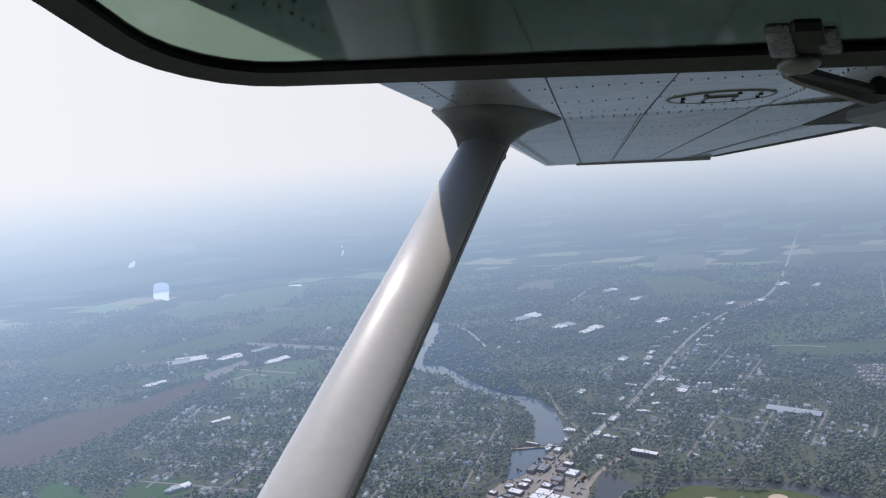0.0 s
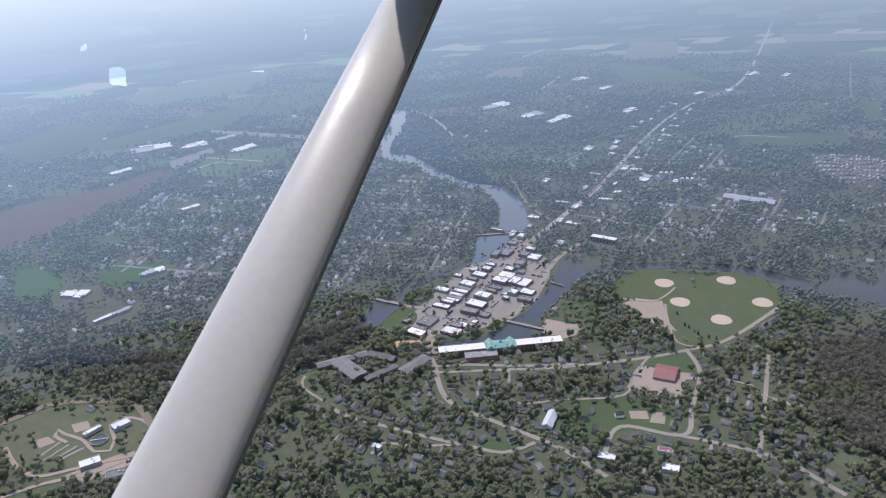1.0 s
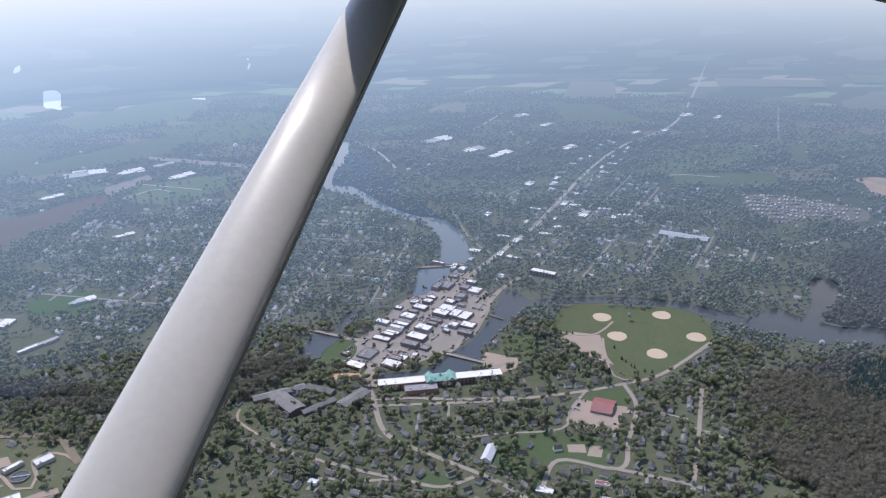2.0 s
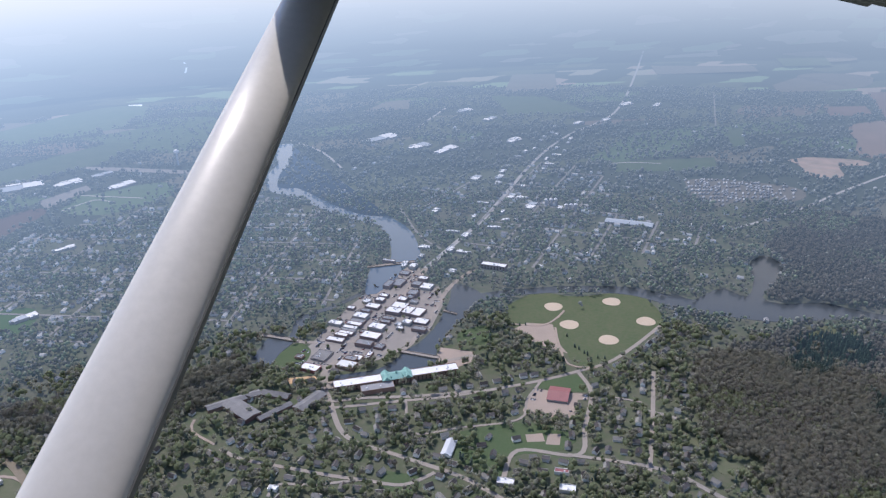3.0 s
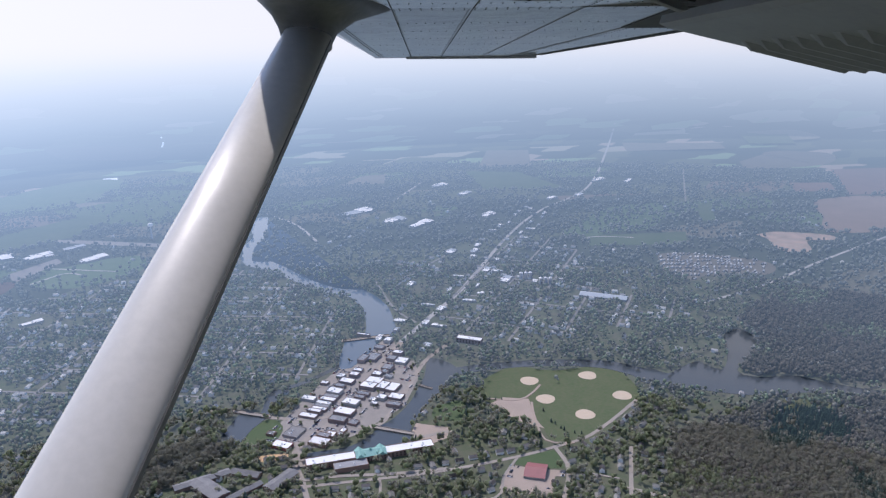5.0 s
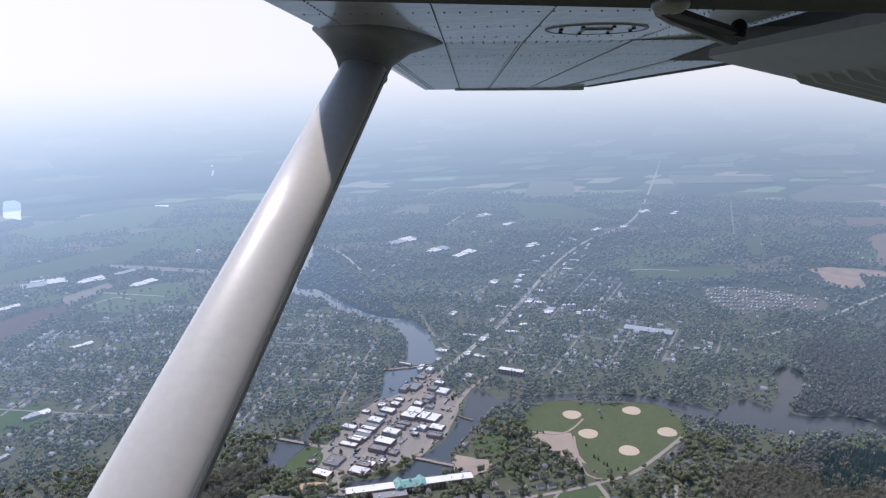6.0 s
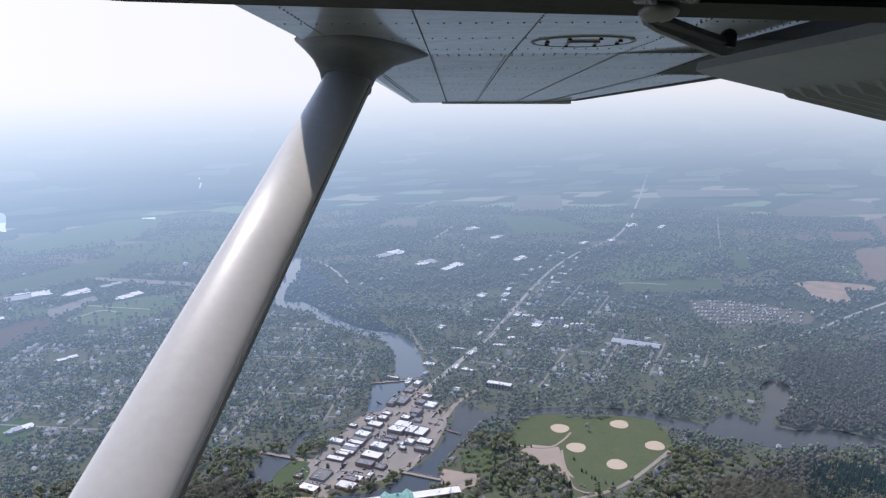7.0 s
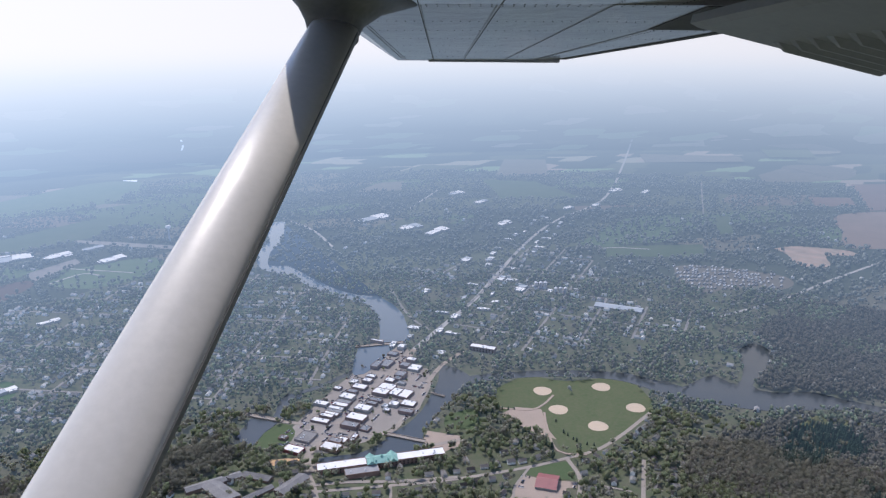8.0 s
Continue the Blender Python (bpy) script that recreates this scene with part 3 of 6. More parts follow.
PAVING = [(140, 1218), (204, 1300), (258, 1358), (316, 1399), (355, 1440), (371, 1424), (358, 1333), (381, 1321), (373, 1257), (314, 1157), (249, 1115), (236, 1100), (150, 1079), (130, 1094), (90, 1096), (78, 1145), (109, 1175)]
PATCHES = [
    ([(470, 1199), (545, 1231), (606, 1190), (711, 1168), (716, 1087), (696, 1035), (546, 962), (498, 973), (502, 1047), (448, 1127)], "ballpark_lawn", M_PARK, "wide mown ballpark grass", True),
    ([(447, 1111), (481, 1127), (520, 1106), (512, 1076), (502, 1035), (502, 1008), (479, 1036), (462, 1070)], "gravel_lot", M_GRAVEL, "pinkish gravel parking ground", False),
    ([(359, 1135), (412, 1143), (400, 1080), (347, 1098)], "island_lawn", M_LAWN, "small lawn on the island", True),
    ([(425, 947), (488, 945), (488, 927), (480, 897), (459, 904), (418, 930)], "hall_lawn", M_LAWN, "bright lawn before the red-roofed hall", False),
    ([(411, 932), (372, 883), (393, 862), (433, 841), (458, 882), (471, 877), (479, 891), (457, 901), (430, 917)], "hall_lot", M_GRAVEL, "pale concrete lot round the red-roofed hall", False),
    ([(273, 866), (354, 860), (417, 812), (391, 782), (319, 792), (283, 756), (249, 815)], "park_lawn", M_LAWN, "bright park lawn", True),
    ([(152, 822), (196, 790), (175, 763), (145, 789)], "corner_lawn", M_LAWN, "bright lawn among houses", True),
    ([(300, 1070), (316, 1097), (362, 1064), (349, 1036), (322, 1028), (306, 1042)], "sandy_yard", M_GRAVEL, "sandy yard by the mill race", False),
    ([(1084, 2931), (1270, 2831), (1314, 2509), (1034, 2590)], "green_field", D_MEADOW, "hazy green field", False),
    ([(1334, 3319), (1510, 3254), (1367, 2911), (1164, 2984)], "stubble_field", D_PALE, "pale stubble strips", False),
    ([(680, 3009), (782, 3006), (728, 2844), (562, 2873)], "stubble_field", D_PALE, "pale stubble field", False),
    ([(2387, 2376), (2766, 2270), (2974, 2096), (2576, 1900), (2130, 2026)], "ploughed_field", D_BROWN, "pinkish brown ploughed field", False),
    ([(1910, 1950), (1992, 2012), (2154, 2003), (2231, 1913), (2034, 1640), (1941, 1635), (1740, 1705), (1850, 1850)], "ploughed_field", D_BROWN, "pinkish brown ploughed field at a wood", True),
    ([(1533, 1764), (1611, 1761), (1715, 1678), (1695, 1640), (1621, 1660), (1566, 1588), (1504, 1590), (1498, 1643), (1529, 1708)], "sand_pit", D_SAND, "bare sandy pit", True),
    ([(2597, 3179), (2828, 3128), (2647, 2851), (2455, 2923)], "green_field", D_MEADOW, "pale green field", False),
    ([(-771, 1943), (-693, 1986), (-594, 2005), (-465, 2128), (-416, 2085), (-518, 1891), (-577, 1820), (-636, 1724), (-744, 1643), (-893, 1780)], "ploughed_field", D_SOIL, "wide dark ploughed field", True),
    ([(-758, 3065), (-388, 3373), (-196, 3282), (-290, 3004), (-618, 2873)], "green_field", D_MEADOW, "long green field", True),
    ([(-1003, 2468), (-870, 2740), (-649, 2654), (-750, 2321), (-836, 2299)], "green_field", D_MEADOW, "green field behind houses", True),
    ([(-421, 2876), (30, 3011), (63, 2757), (-130, 2556)], "school_lawn", D_MEADOW, "green school grounds", True),
    ([(-2050, 4812), (-1402, 5199), (-1094, 4584), (-1795, 4182)], "stubble_field", D_PALE, "pale field in the haze", True),
    ([(-640, 1517), (-634, 1568), (-545, 1488), (-530, 1447), (-555, 1398), (-605, 1407)], "sports_lawn", D_LAWN, "green sports ground among trees", True),
    ([(-472, 1457), (-447, 1506), (-367, 1507), (-346, 1448), (-371, 1400), (-451, 1426)], "sports_lawn", D_LAWN, "green sports ground by a street", True),
    ([(-515, 977), (-471, 1009), (-442, 1025), (-366, 1017), (-306, 983), (-281, 940), (-295, 883), (-312, 838), (-381, 857), (-430, 874), (-469, 926)], "works_yard", M_MEADOW, "dull grassy yard of the water works", True),
    ([(-440, 950), (-423, 955), (-409, 940), (-427, 931)], "works_lot", M_GRAVEL, "sandy lot of the water works", False),
    ([(-398, 976), (-377, 980), (-367, 959), (-388, 955)], "works_lot", M_GRAVEL, "sandy storage lot of the water works", False),
    ([(-378, 864), (-332, 887), (-298, 896), (-291, 873), (-330, 854), (-363, 845)], "works_lot", M_GRAVEL, "wide sandy yard of the water works", True),
    (PAVING, "town_paving", M_ASPHALT, "pale paving and parking between the shops", False),
    ([(43, 1155), (93, 1195), (112, 1164), (94, 1122), (57, 1111)], "island_lot", M_LAWN, "grassy corner by the west bridge", True),
    ([(354, 830), (377, 825), (373, 807), (350, 814)], "ball_court", M_GRAVEL, "small pale court in the park", False),
    ([(384, 821), (400, 815), (388, 793), (371, 801)], "ball_court", M_GRAVEL, "small pale square court in the park", False),
    ([(63, 1088), (108, 1079), (106, 1066), (66, 1070)], "clay_bank", M_ORANGE, "orange clay bank at the river", True),
    ([(1173, 1713), (1235, 1702), (1335, 1623), (1391, 1550), (1370, 1494), (1300, 1474), (1191, 1520), (1131, 1506), (1109, 1583)], "trailer_park", D_PALE, "pale ground between rows of trailer homes", True),
    ([(2079, 2256), (2214, 2199), (2138, 2085), (2006, 2132)], "ploughed_field", D_BROWN, "narrow brown ploughed field", False),
    ([(2672, 3203), (2899, 3152), (2836, 2914), (2539, 2993)], "stubble_field", D_PALE, "pale yellowish field in the haze", True),
    ([(2173, 2643), (2432, 2736), (2594, 2587), (2429, 2458), (2135, 2508)], "stubble_field", D_PALE, "uneven pale field before woods", True),
    ([(1582, 2113), (1648, 2128), (1523, 1929), (1483, 1943)], "green_field", D_MEADOW, "small green clearing in woods", False),
    ([(1956, 3194), (2345, 2990), (2284, 2870), (1894, 3041)], "stubble_field", D_PALE, "long pale strip of field", False),
    ([(1083, 1938), (1368, 1864), (1303, 1760), (1047, 1848)], "open_lawn", D_MEADOW, "green lawn with rows of trees", False),
    ([(-449, 2194), (-342, 2297), (-325, 2253), (-421, 2118)], "school_lot", D_STREET, "long grey parking strip by the school", False),
    ([(-344, 2193), (-185, 2243), (-118, 2220), (-123, 2098), (-269, 2017), (-379, 2082)], "school_lawn", D_MEADOW, "wide school sports lawn", True),
    ([(-739, 2445), (-539, 2605), (-307, 2778), (-228, 2720), (-322, 2512), (-510, 2414), (-673, 2363)], "airfield_lawn", D_MEADOW, "long green grass airfield", False),
    ([(-362, 2497), (-248, 2439), (-49, 2322), (-50, 2287), (-245, 2395), (-358, 2465)], "storage_yard", D_STREET, "narrow pale storage yard at a wood", False),
    ([(-717, 3250), (-436, 3150), (-424, 3034), (-675, 3017)], "stubble_field", D_PALE, "pale wide field in the haze", True),
    ([(-353, 2991), (-179, 2911), (-252, 2843), (-339, 2908)], "stubble_field", D_PALE, "small pale field in the haze", True),
    ([(-1610, 4088), (-1487, 4192), (-1237, 4170), (-914, 3813), (-1228, 3693), (-1467, 3695)], "stubble_field", D_PALE, "pale brownish field in the haze", True),
    ([(-602, 4192), (-314, 4175), (-80, 3933), (-131, 3716), (-454, 3849)], "stubble_field", D_PALE, "pale brownish field before far woods", True),
    ([(885, 942), (938, 945), (1022, 877), (1024, 853), (953, 884), (891, 916)], "clearing_lawn", M_MEADOW, "dull green clearing at the edge of woods", True),
    ([(515, 742), (549, 756), (567, 738), (542, 706), (504, 711)], "garden_lawn", M_MEADOW, "bright garden lawn beside the woods", True),
    ([(557, 703), (596, 697), (632, 677), (609, 657), (553, 672)], "garden_lawn", M_MEADOW, "bright lawn between houses and woods", True),
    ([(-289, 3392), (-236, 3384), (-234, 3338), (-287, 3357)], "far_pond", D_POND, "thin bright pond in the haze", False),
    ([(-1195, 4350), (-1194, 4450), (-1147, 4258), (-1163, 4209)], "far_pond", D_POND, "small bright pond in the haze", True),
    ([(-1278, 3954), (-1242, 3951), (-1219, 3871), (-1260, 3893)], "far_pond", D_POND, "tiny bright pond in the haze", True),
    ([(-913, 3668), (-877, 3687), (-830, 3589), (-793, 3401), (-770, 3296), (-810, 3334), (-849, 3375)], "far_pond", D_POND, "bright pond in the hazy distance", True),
]
for i, (pts, name, mat, label, rnd) in enumerate(PATCHES):
    patch(name, pts, 0.1 + 0.02 * (i % 7) + (0.12 if mat is M_GRAVEL or mat is M_CONC else 0), mat, label, "lawn" if "lawn" in name else name.split("_")[-1], rnd)

# ---- buildings ----
STREET = math.degrees(math.atan2(291, 247))


# buildings past 1150 m swap to copies with painted haze
FAR_SKIN = {M_WROOF: D_WROOF, M_GROOF: D_GROOF, M_TAR: D_GROOF, M_WALL: D_WALL, M_BRICK: D_BRICK, M_STEEL: D_STEEL, M_SIDING: D_WALL}


def low_complex(name, label, x, y, w, d, ang, group="", h=5.0):
    """A wide low building of several joined wings at uneven heights, each with walls and a sunk white roof."""
    b = empty(name, pose(x, y, 0, 0, 0, ang), label, "building", group)
    rng = random.Random(name + str(x) + str(y))
    spans = [(-0.5, 0.05, -0.35, 0.3), (0.05, 0.5, -0.2, 0.5), (-0.3, 0.03, 0.3, 0.5), (0.1, 0.42, -0.5, -0.2), (-0.62, -0.5, -0.15, 0.2)]
    for i, (x0, x1, y0, y1) in enumerate(spans):
        if i > 1 and rng.random() < 0.35:
            continue
        x0, x1, y0, y1, hh = x0 * w, x1 * w, y0 * d, y1 * d, h * rng.uniform(0.7, 1.15)
        bm = bmesh.new()
        t = 0.4
        for q in ((x0, x1, y0, y0 + t), (x0, x1, y1 - t, y1), (x0, x0 + t, y0 + t, y1 - t), (x1 - t, x1, y0 + t, y1 - t)):
            box(bm, *q, -0.3, hh + 0.3)
        part("wing_wall", bm, D_WALL, b)
        part("wing_roof", box(bmesh.new(), x0 + t, x1 - t, y0 + t, y1 - t, hh - 0.4, hh), D_STEEL if rng.random() < 0.2 else D_WROOF, b)
        if rng.random() < 0.7:
            ux, uy = rng.uniform(x0 + 2, x1 - 4), rng.uniform(y0 + 2, y1 - 4)
            part("roof_unit", box(bmesh.new(), ux, ux + 2.5, uy, uy + 2.5, hh, hh + 1.4), D_STEEL, b)
    return b


def flat_building(name, label, x, y, w, d, h, ang, roof=M_WROOF, wall=M_BRICK, units=2, windows=0, group=""):
    """A flat-roofed building: walls with a parapet, a sunk roof deck, roof units and, if asked, rows of windows."""
    b = empty(name, pose(x, y, 0, 0, 0, ang), label, "building", group)
    if math.hypot(x, y) > 1150:
        roof, wall = FAR_SKIN.get(roof, roof), FAR_SKIN.get(wall, wall)
    bm = bmesh.new()
    t = 0.5
    box(bm, -w / 2, w / 2, -d / 2, -d / 2 + t, -0.3, h + 0.8)
    box(bm, -w / 2, w / 2, d / 2 - t, d / 2, -0.3, h + 0.8)
    box(bm, -w / 2, -w / 2 + t, -d / 2 + t, d / 2 - t, -0.3, h + 0.8)
    box(bm, w / 2 - t, w / 2, -d / 2 + t, d / 2 - t, -0.3, h + 0.8)
    part("wall", bm, wall, b)
    part("roof", box(bmesh.new(), -w / 2 + t, w / 2 - t, -d / 2 + t, d / 2 - t, h - 0.4, h), roof, b)
    rng = random.Random(name + str(x) + str(y))
    for i in range(units):
        ux, uy = rng.uniform(-0.35, 0.35) * w, rng.uniform(-0.35, 0.35) * d
        part("roof_unit", box(bmesh.new(), ux - 1, ux + 1, uy - 1.2, uy + 1.2, h, h + 1.4), M_STEEL if math.hypot(x, y) < 1150 else D_STEEL, b)
    for k in range(windows):
        for side in (-1, 1):
            n = int(w / 6)
            for i in range(n):
                cx = -w / 2 + (i + 0.5) * w / n
                zz = 1.2 + k * 3.8
                ys = sorted((side * (d / 2 - 0.1), side * (d / 2 + 0.06)))
                part("window", box(bmesh.new(), cx - 1.1, cx + 1.1, ys[0], ys[1], zz, zz + 2.1), M_GLASS, b)
    return b


def gable_building(name, label, x, y, w, d, h, ang, roof, wall, rise=3.0, category="building", group="", chimney=False):
    """Walls with gables, two roof slabs with eaves, a ridge and perhaps a chimney. The ridge runs along w."""
    b = empty(name, pose(x, y, 0, 0, 0, ang), label, category, group)
    if math.hypot(x, y) > 1150:
        roof, wall = FAR_SKIN.get(roof, roof), FAR_SKIN.get(wall, wall)
    bm = bmesh.new()
    prof = [(-d / 2, -0.3), (d / 2, -0.3), (d / 2, h), (0, h + rise), (-d / 2, h)]
    loft(bm, [[(-w / 2, p, q) for p, q in prof], [(w / 2, p, q) for p, q in prof]])
    part("wall", bm, wall, b)
    o, th = 0.5, 0.25
    for s in (-1, 1):
        bm = bmesh.new()
        k = rise / (d / 2)
        low = (s * (d / 2 + o), h - o * k)
        rr = [(0, h + rise + 0.02), low, (low[0], low[1] + th), (0, h + rise + th)]
        loft(bm, [[(-w / 2 - o, p, q) for p, q in rr], [(w / 2 + o, p, q) for p, q in rr]])
        part("roof", bm, roof, b)
    if chimney:
        part("chimney", box(bmesh.new(), w * 0.2, w * 0.2 + 0.8, -0.4, 0.5, h + rise - 1, h + rise + 1.2), M_BRICK, b)
    return b


SHOPS_WEST = [(167, 1238, 25, 14, 0), (214, 1246, 26, 18, 0), (205, 1233, 28, 12, 1), (197, 1221, 28, 12, 0), (188, 1214, 27, 10, 0), (183, 1204, 27, 10, 1), (177, 1196, 27, 10, 0), (168, 1188, 24, 10, 0), (156, 1180, 31, 13, 0), (204, 1287, 14, 11, 0), (243, 1279, 26, 17, 0), (237, 1304, 14, 14, 0), (261, 1299, 17, 14, 0), (272, 1316, 18, 12, 0), (227, 1265, 19, 11, 1)]
SHOPS_CORNER = [(126, 1135, 26, 30, 2), (102, 1102, 31, 18, 3), (158, 1090, 31, 20, 0), (168, 1106, 21, 12, 1), (179, 1107, 15, 15, 0), (200, 1112, 9, 12, 0), (193, 1099, 8, 9, 0), (91, 1144, 13, 11, 2)]
SHOPS_EAST = [(290, 1265, 29, 22, 0), (274, 1245, 28, 20, 0), (299, 1237, 18, 27, 0), (313, 1226, 21, 30, 0), (301, 1288, 17, 15, 0), (316, 1290, 12, 12, 1), (318, 1271, 14, 11, 1), (259, 1222, 23, 11, 1), (250, 1211, 18, 10, 1), (270, 1196, 11, 12, 0), (285, 1196, 16, 15, 0), (268, 1180, 12, 9, 0), (232, 1198, 28, 19, 0), (215, 1170, 33, 21, 0), (199, 1147, 29, 16, 1), (221, 1131, 16, 15, 2)]
SHOPS_NORTH = [(310, 1192, 25, 19, 0), (298, 1164, 25, 12, 1), (361, 1359, 19, 13, 0), (358, 1324, 22, 23, 0), (343, 1341, 18, 17, 1), (325, 1303, 19, 20, 2), (312, 1360, 20, 30, 2), (292, 1358, 14, 27, 1), (335, 1401, 19, 16, 1), (359, 1425, 14, 18, 0), (318, 1468, 28, 7, 0)]
SHOP_ROOF = ((M_WROOF, "bright white"), (M_GROOF, "grey"), (M_TAR, "dark tar"), (M_WROOF, "white"))
rng = random.Random(5)
BUILT = []
for row, side in ((SHOPS_WEST, "on main street"), (SHOPS_CORNER, "by the mill"), (SHOPS_EAST, "behind main street"), (SHOPS_NORTH, "near the dam")):
    for x, y, w, d, kind in row:
        roof, word = SHOP_ROOF[kind]
        wall = M_RED if kind == 3 else rng.choice([M_BRICK, M_BRICK, M_WALL])
        lab = "%s shop with %s flat roof %s" % ("red-walled" if kind == 3 else "old brick" if wall is M_BRICK else "pale", word, side)
        flat_building("shop_building", lab, x, y, w, d, rng.choice([3.6, 4, 4.6, 5.4, 6.4]), STREET - 90 + rng.uniform(-2, 2), roof, wall, rng.choice([1, 2, 3]), 0, "shop rows of the old town")
        BUILT += [(x + u * w * math.cos(radians(STREET - 90)), y + u * w * math.sin(radians(STREET - 90)), d * 0.5 + 3) for u in (-0.33, 0, 0.33)]

# the long mill by the race
MILL = [(127, 1031), (199, 1026), (247, 1020), (319, 1018)]
mx, my = np.array(MILL[0]), np.array(MILL[3])
mdir = math.degrees(math.atan2(*(my - mx)[::-1]))
L_ALL = float(np.linalg.norm(my - mx))
for frac, ln, nm, roof, hh, lab in ((0.19, 0.38, "mill_wing", M_WROOF, 9, "long mill wing with a white flat roof"), (0.5, 0.24, "mill_hall", M_GREEN, 12, "mill hall under a green roof"),
                                    (0.81, 0.38, "mill_wing", M_WROOF, 9, "long mill wing with a white flat roof beside the green hall")):
    c = mx + (my - mx) * frac
    if roof is M_GREEN:
        hall = gable_building(nm, lab, *c, L_ALL * ln - 0.6, 22, hh - 3, mdir, roof, M_BRICK, 4.5)
        half = L_ALL * ln / 2 - 0.6
        for sx in (-1, 1):
            bm = bmesh.new()
            prof = [(sx * half - sx * 13, 8.9), (sx * half + sx * 0.5, 8.9), (sx * half - sx * 6.3, 14.2)]
            loft(bm, [[(px, py, pz) for px, pz in prof] for py in (-12.6, 12.6)])
            part("cross_gable", bm, M_GREEN, hall)
        for px in (-9, 9):
            bm = bmesh.new()
            loft(bm, [[(px - 1.6, py, pz0), (px + 1.6, py, pz0), (px, py, pz1)] for py, pz0, pz1 in ((-8.4, 10.0, 13.0), (-1.0, 12.8, 13.2))])
            part("dormer", bm, M_GREEN, hall)
        bm = bmesh.new()
        loft(bm, [[(r * math.cos(a), r * math.sin(a), z) for a in np.linspace(0.4, 0.4 + 2 * math.pi, 8, endpoint=False)] for r, z in ((1.7, 12.8), (1.7, 15.2), (2.1, 15.3), (0.2, 17.2))])
        part("cupola", bm, M_GREEN, hall)
        for sy in (-1, 1):
            for k in range(9):
                px = -half + (k + 0.5) * half * 2 / 9
                ys = sorted((sy * 10.9, sy * 11.06))
                for zz in (1.2, 5.0):
                    part("window", box(bmesh.new(), px - 0.9, px + 0.9, ys[0], ys[1], zz, zz + 2.1), M_GLASS, hall)
    else:
        flat_building(nm, lab, *c, L_ALL * ln, 20, hh, mdir, roof, M_BRICK, 4, 2)
    for u in np.linspace(-0.5, 0.5, 6):
        q = c + (my - mx) * ln * u
        BUILT.append((*q, 16))

nx = np.array([-(my - mx)[1], (my - mx)[0]]) / L_ALL
q = mx + (my - mx) * 0.33 - nx * 20
flat_building("mill_annex", "grey-roofed brick annex before the mill", *q, 50, 18, 7, mdir, M_GROOF, M_BRICK, 2)
BUILT += [(*(q + (my - mx) * u), 12) for u in (-0.12, 0, 0.12)]
HALL = [(437, 929), (461, 913), (437, 869), (411, 890)]
hx, hy = np.mean(HALL, axis=0)
gable_building("red_hall", "hall under a broad red metal roof in a concrete lot", hx, hy, 30, 36, 4, 90 + math.degrees(math.atan2(HALL[0][1] - HALL[3][1], HALL[0][0] - HALL[3][0])), M_RED, M_WALL, 5.0)
BUILT.append((hx, hy, 26))
SHED = [(842, 1520), (922, 1450)]
a, b2 = np.array(SHED[0]), np.array(SHED[1])
gable_building("long_shed", "very long low shed with a pale blue-grey metal roof", *((a + b2) / 2), float(np.linalg.norm(b2 - a)), 26, 4, math.degrees(math.atan2(*(b2 - a)[::-1])), M_STEEL, M_WALL, 3.0)
BUILT += [(*(a + (b2 - a) * u), 22) for u in (0, 0.33, 0.66, 1)]
flat_building("apartment_house", "white-roofed apartment house by the river", 510, 1364, 52, 16, 9, -40, M_WROOF, M_BRICK, 3, 2)
BUILT.append((510, 1364, 30))
gx, gy = 246, 833
gable_building("meeting_hall", "hall with a pale grey metal roof among houses", gx, gy, 34, 14, 4, 58, M_STEEL, M_SIDING, 3.5)
BUILT.append((gx, gy, 20))
FAC = [(-58, 1036), (20, 1054), (-27, 1045), (5, 991), (23, 1056), (60, 1030), (11, 986), (60, 1011), (67, 989), (108, 1021)]
for k, (wd, hh) in enumerate(((15, 8), (26, 9), (14, 6), (11, 6), (20, 8))):
    a, e = np.array(FAC[2 * k], float), np.array(FAC[2 * k + 1], float)
    gable_building("factory_shed", "dark old factory shed with a worn grey roof", *((a + e) / 2), float(np.linalg.norm(e - a)), wd, hh - 2, math.degrees(math.atan2(*(e - a)[::-1])), M_TAR, M_BRICK, 2.2, group="old factory")
    BUILT += [(*(a + (e - a) * u), 15) for u in (0, 0.5, 1)]
for i, (x, y) in enumerate([(535, 2456), (620, 2310), (684, 2240), (908, 2720), (947, 2558), (913, 2258), (1480, 2566), (1571, 2504), (1302, 2380), (1194, 2376)]):
    low_complex("works_building", "wide low industrial building with uneven white roofs", x, y, (120, 80, 95, 60, 60, 60, 60, 50, 45, 40)[i], (60, 45, 40, 40, 36, 30, 30, 26, 30, 26)[i], 25 + 5 * (i % 3), "industrial estate", 6)
    BUILT.append((x, y, 50))
for i, (x, y) in enumerate([(676, 1937), (736, 1917), (707, 1759), (725, 1673), (781, 1633), (498, 1728), (513, 1549), (457, 1482)]):
    low_complex("store_building", "low store with white flat roofs by a street", x, y, (40, 34, 34, 44, 18, 26, 26, 22)[i], (30, 24, 24, 28, 18, 18, 20, 18)[i], 40, "", 5)
    BUILT.append((x, y, 26))
for i, (x, y) in enumerate([(-388, 2333), (-305, 2380), (-241, 2250), (-514, 2340), (-560, 2139), (-408, 1294), (-496, 1397), (-365, 1460), (-338, 1803)]):
    low_complex("school_building", "low school building with uneven white flat roofs", x, y, (70, 60, 70, 120, 55, 70, 48, 45, 45)[i], (46, 34, 50, 75, 34, 12, 32, 24, 22)[i], (30, 20, 30, 12, 20, 38, -20, 30, 25)[i], "", 4.5)
    BUILT.append((x, y, 45))

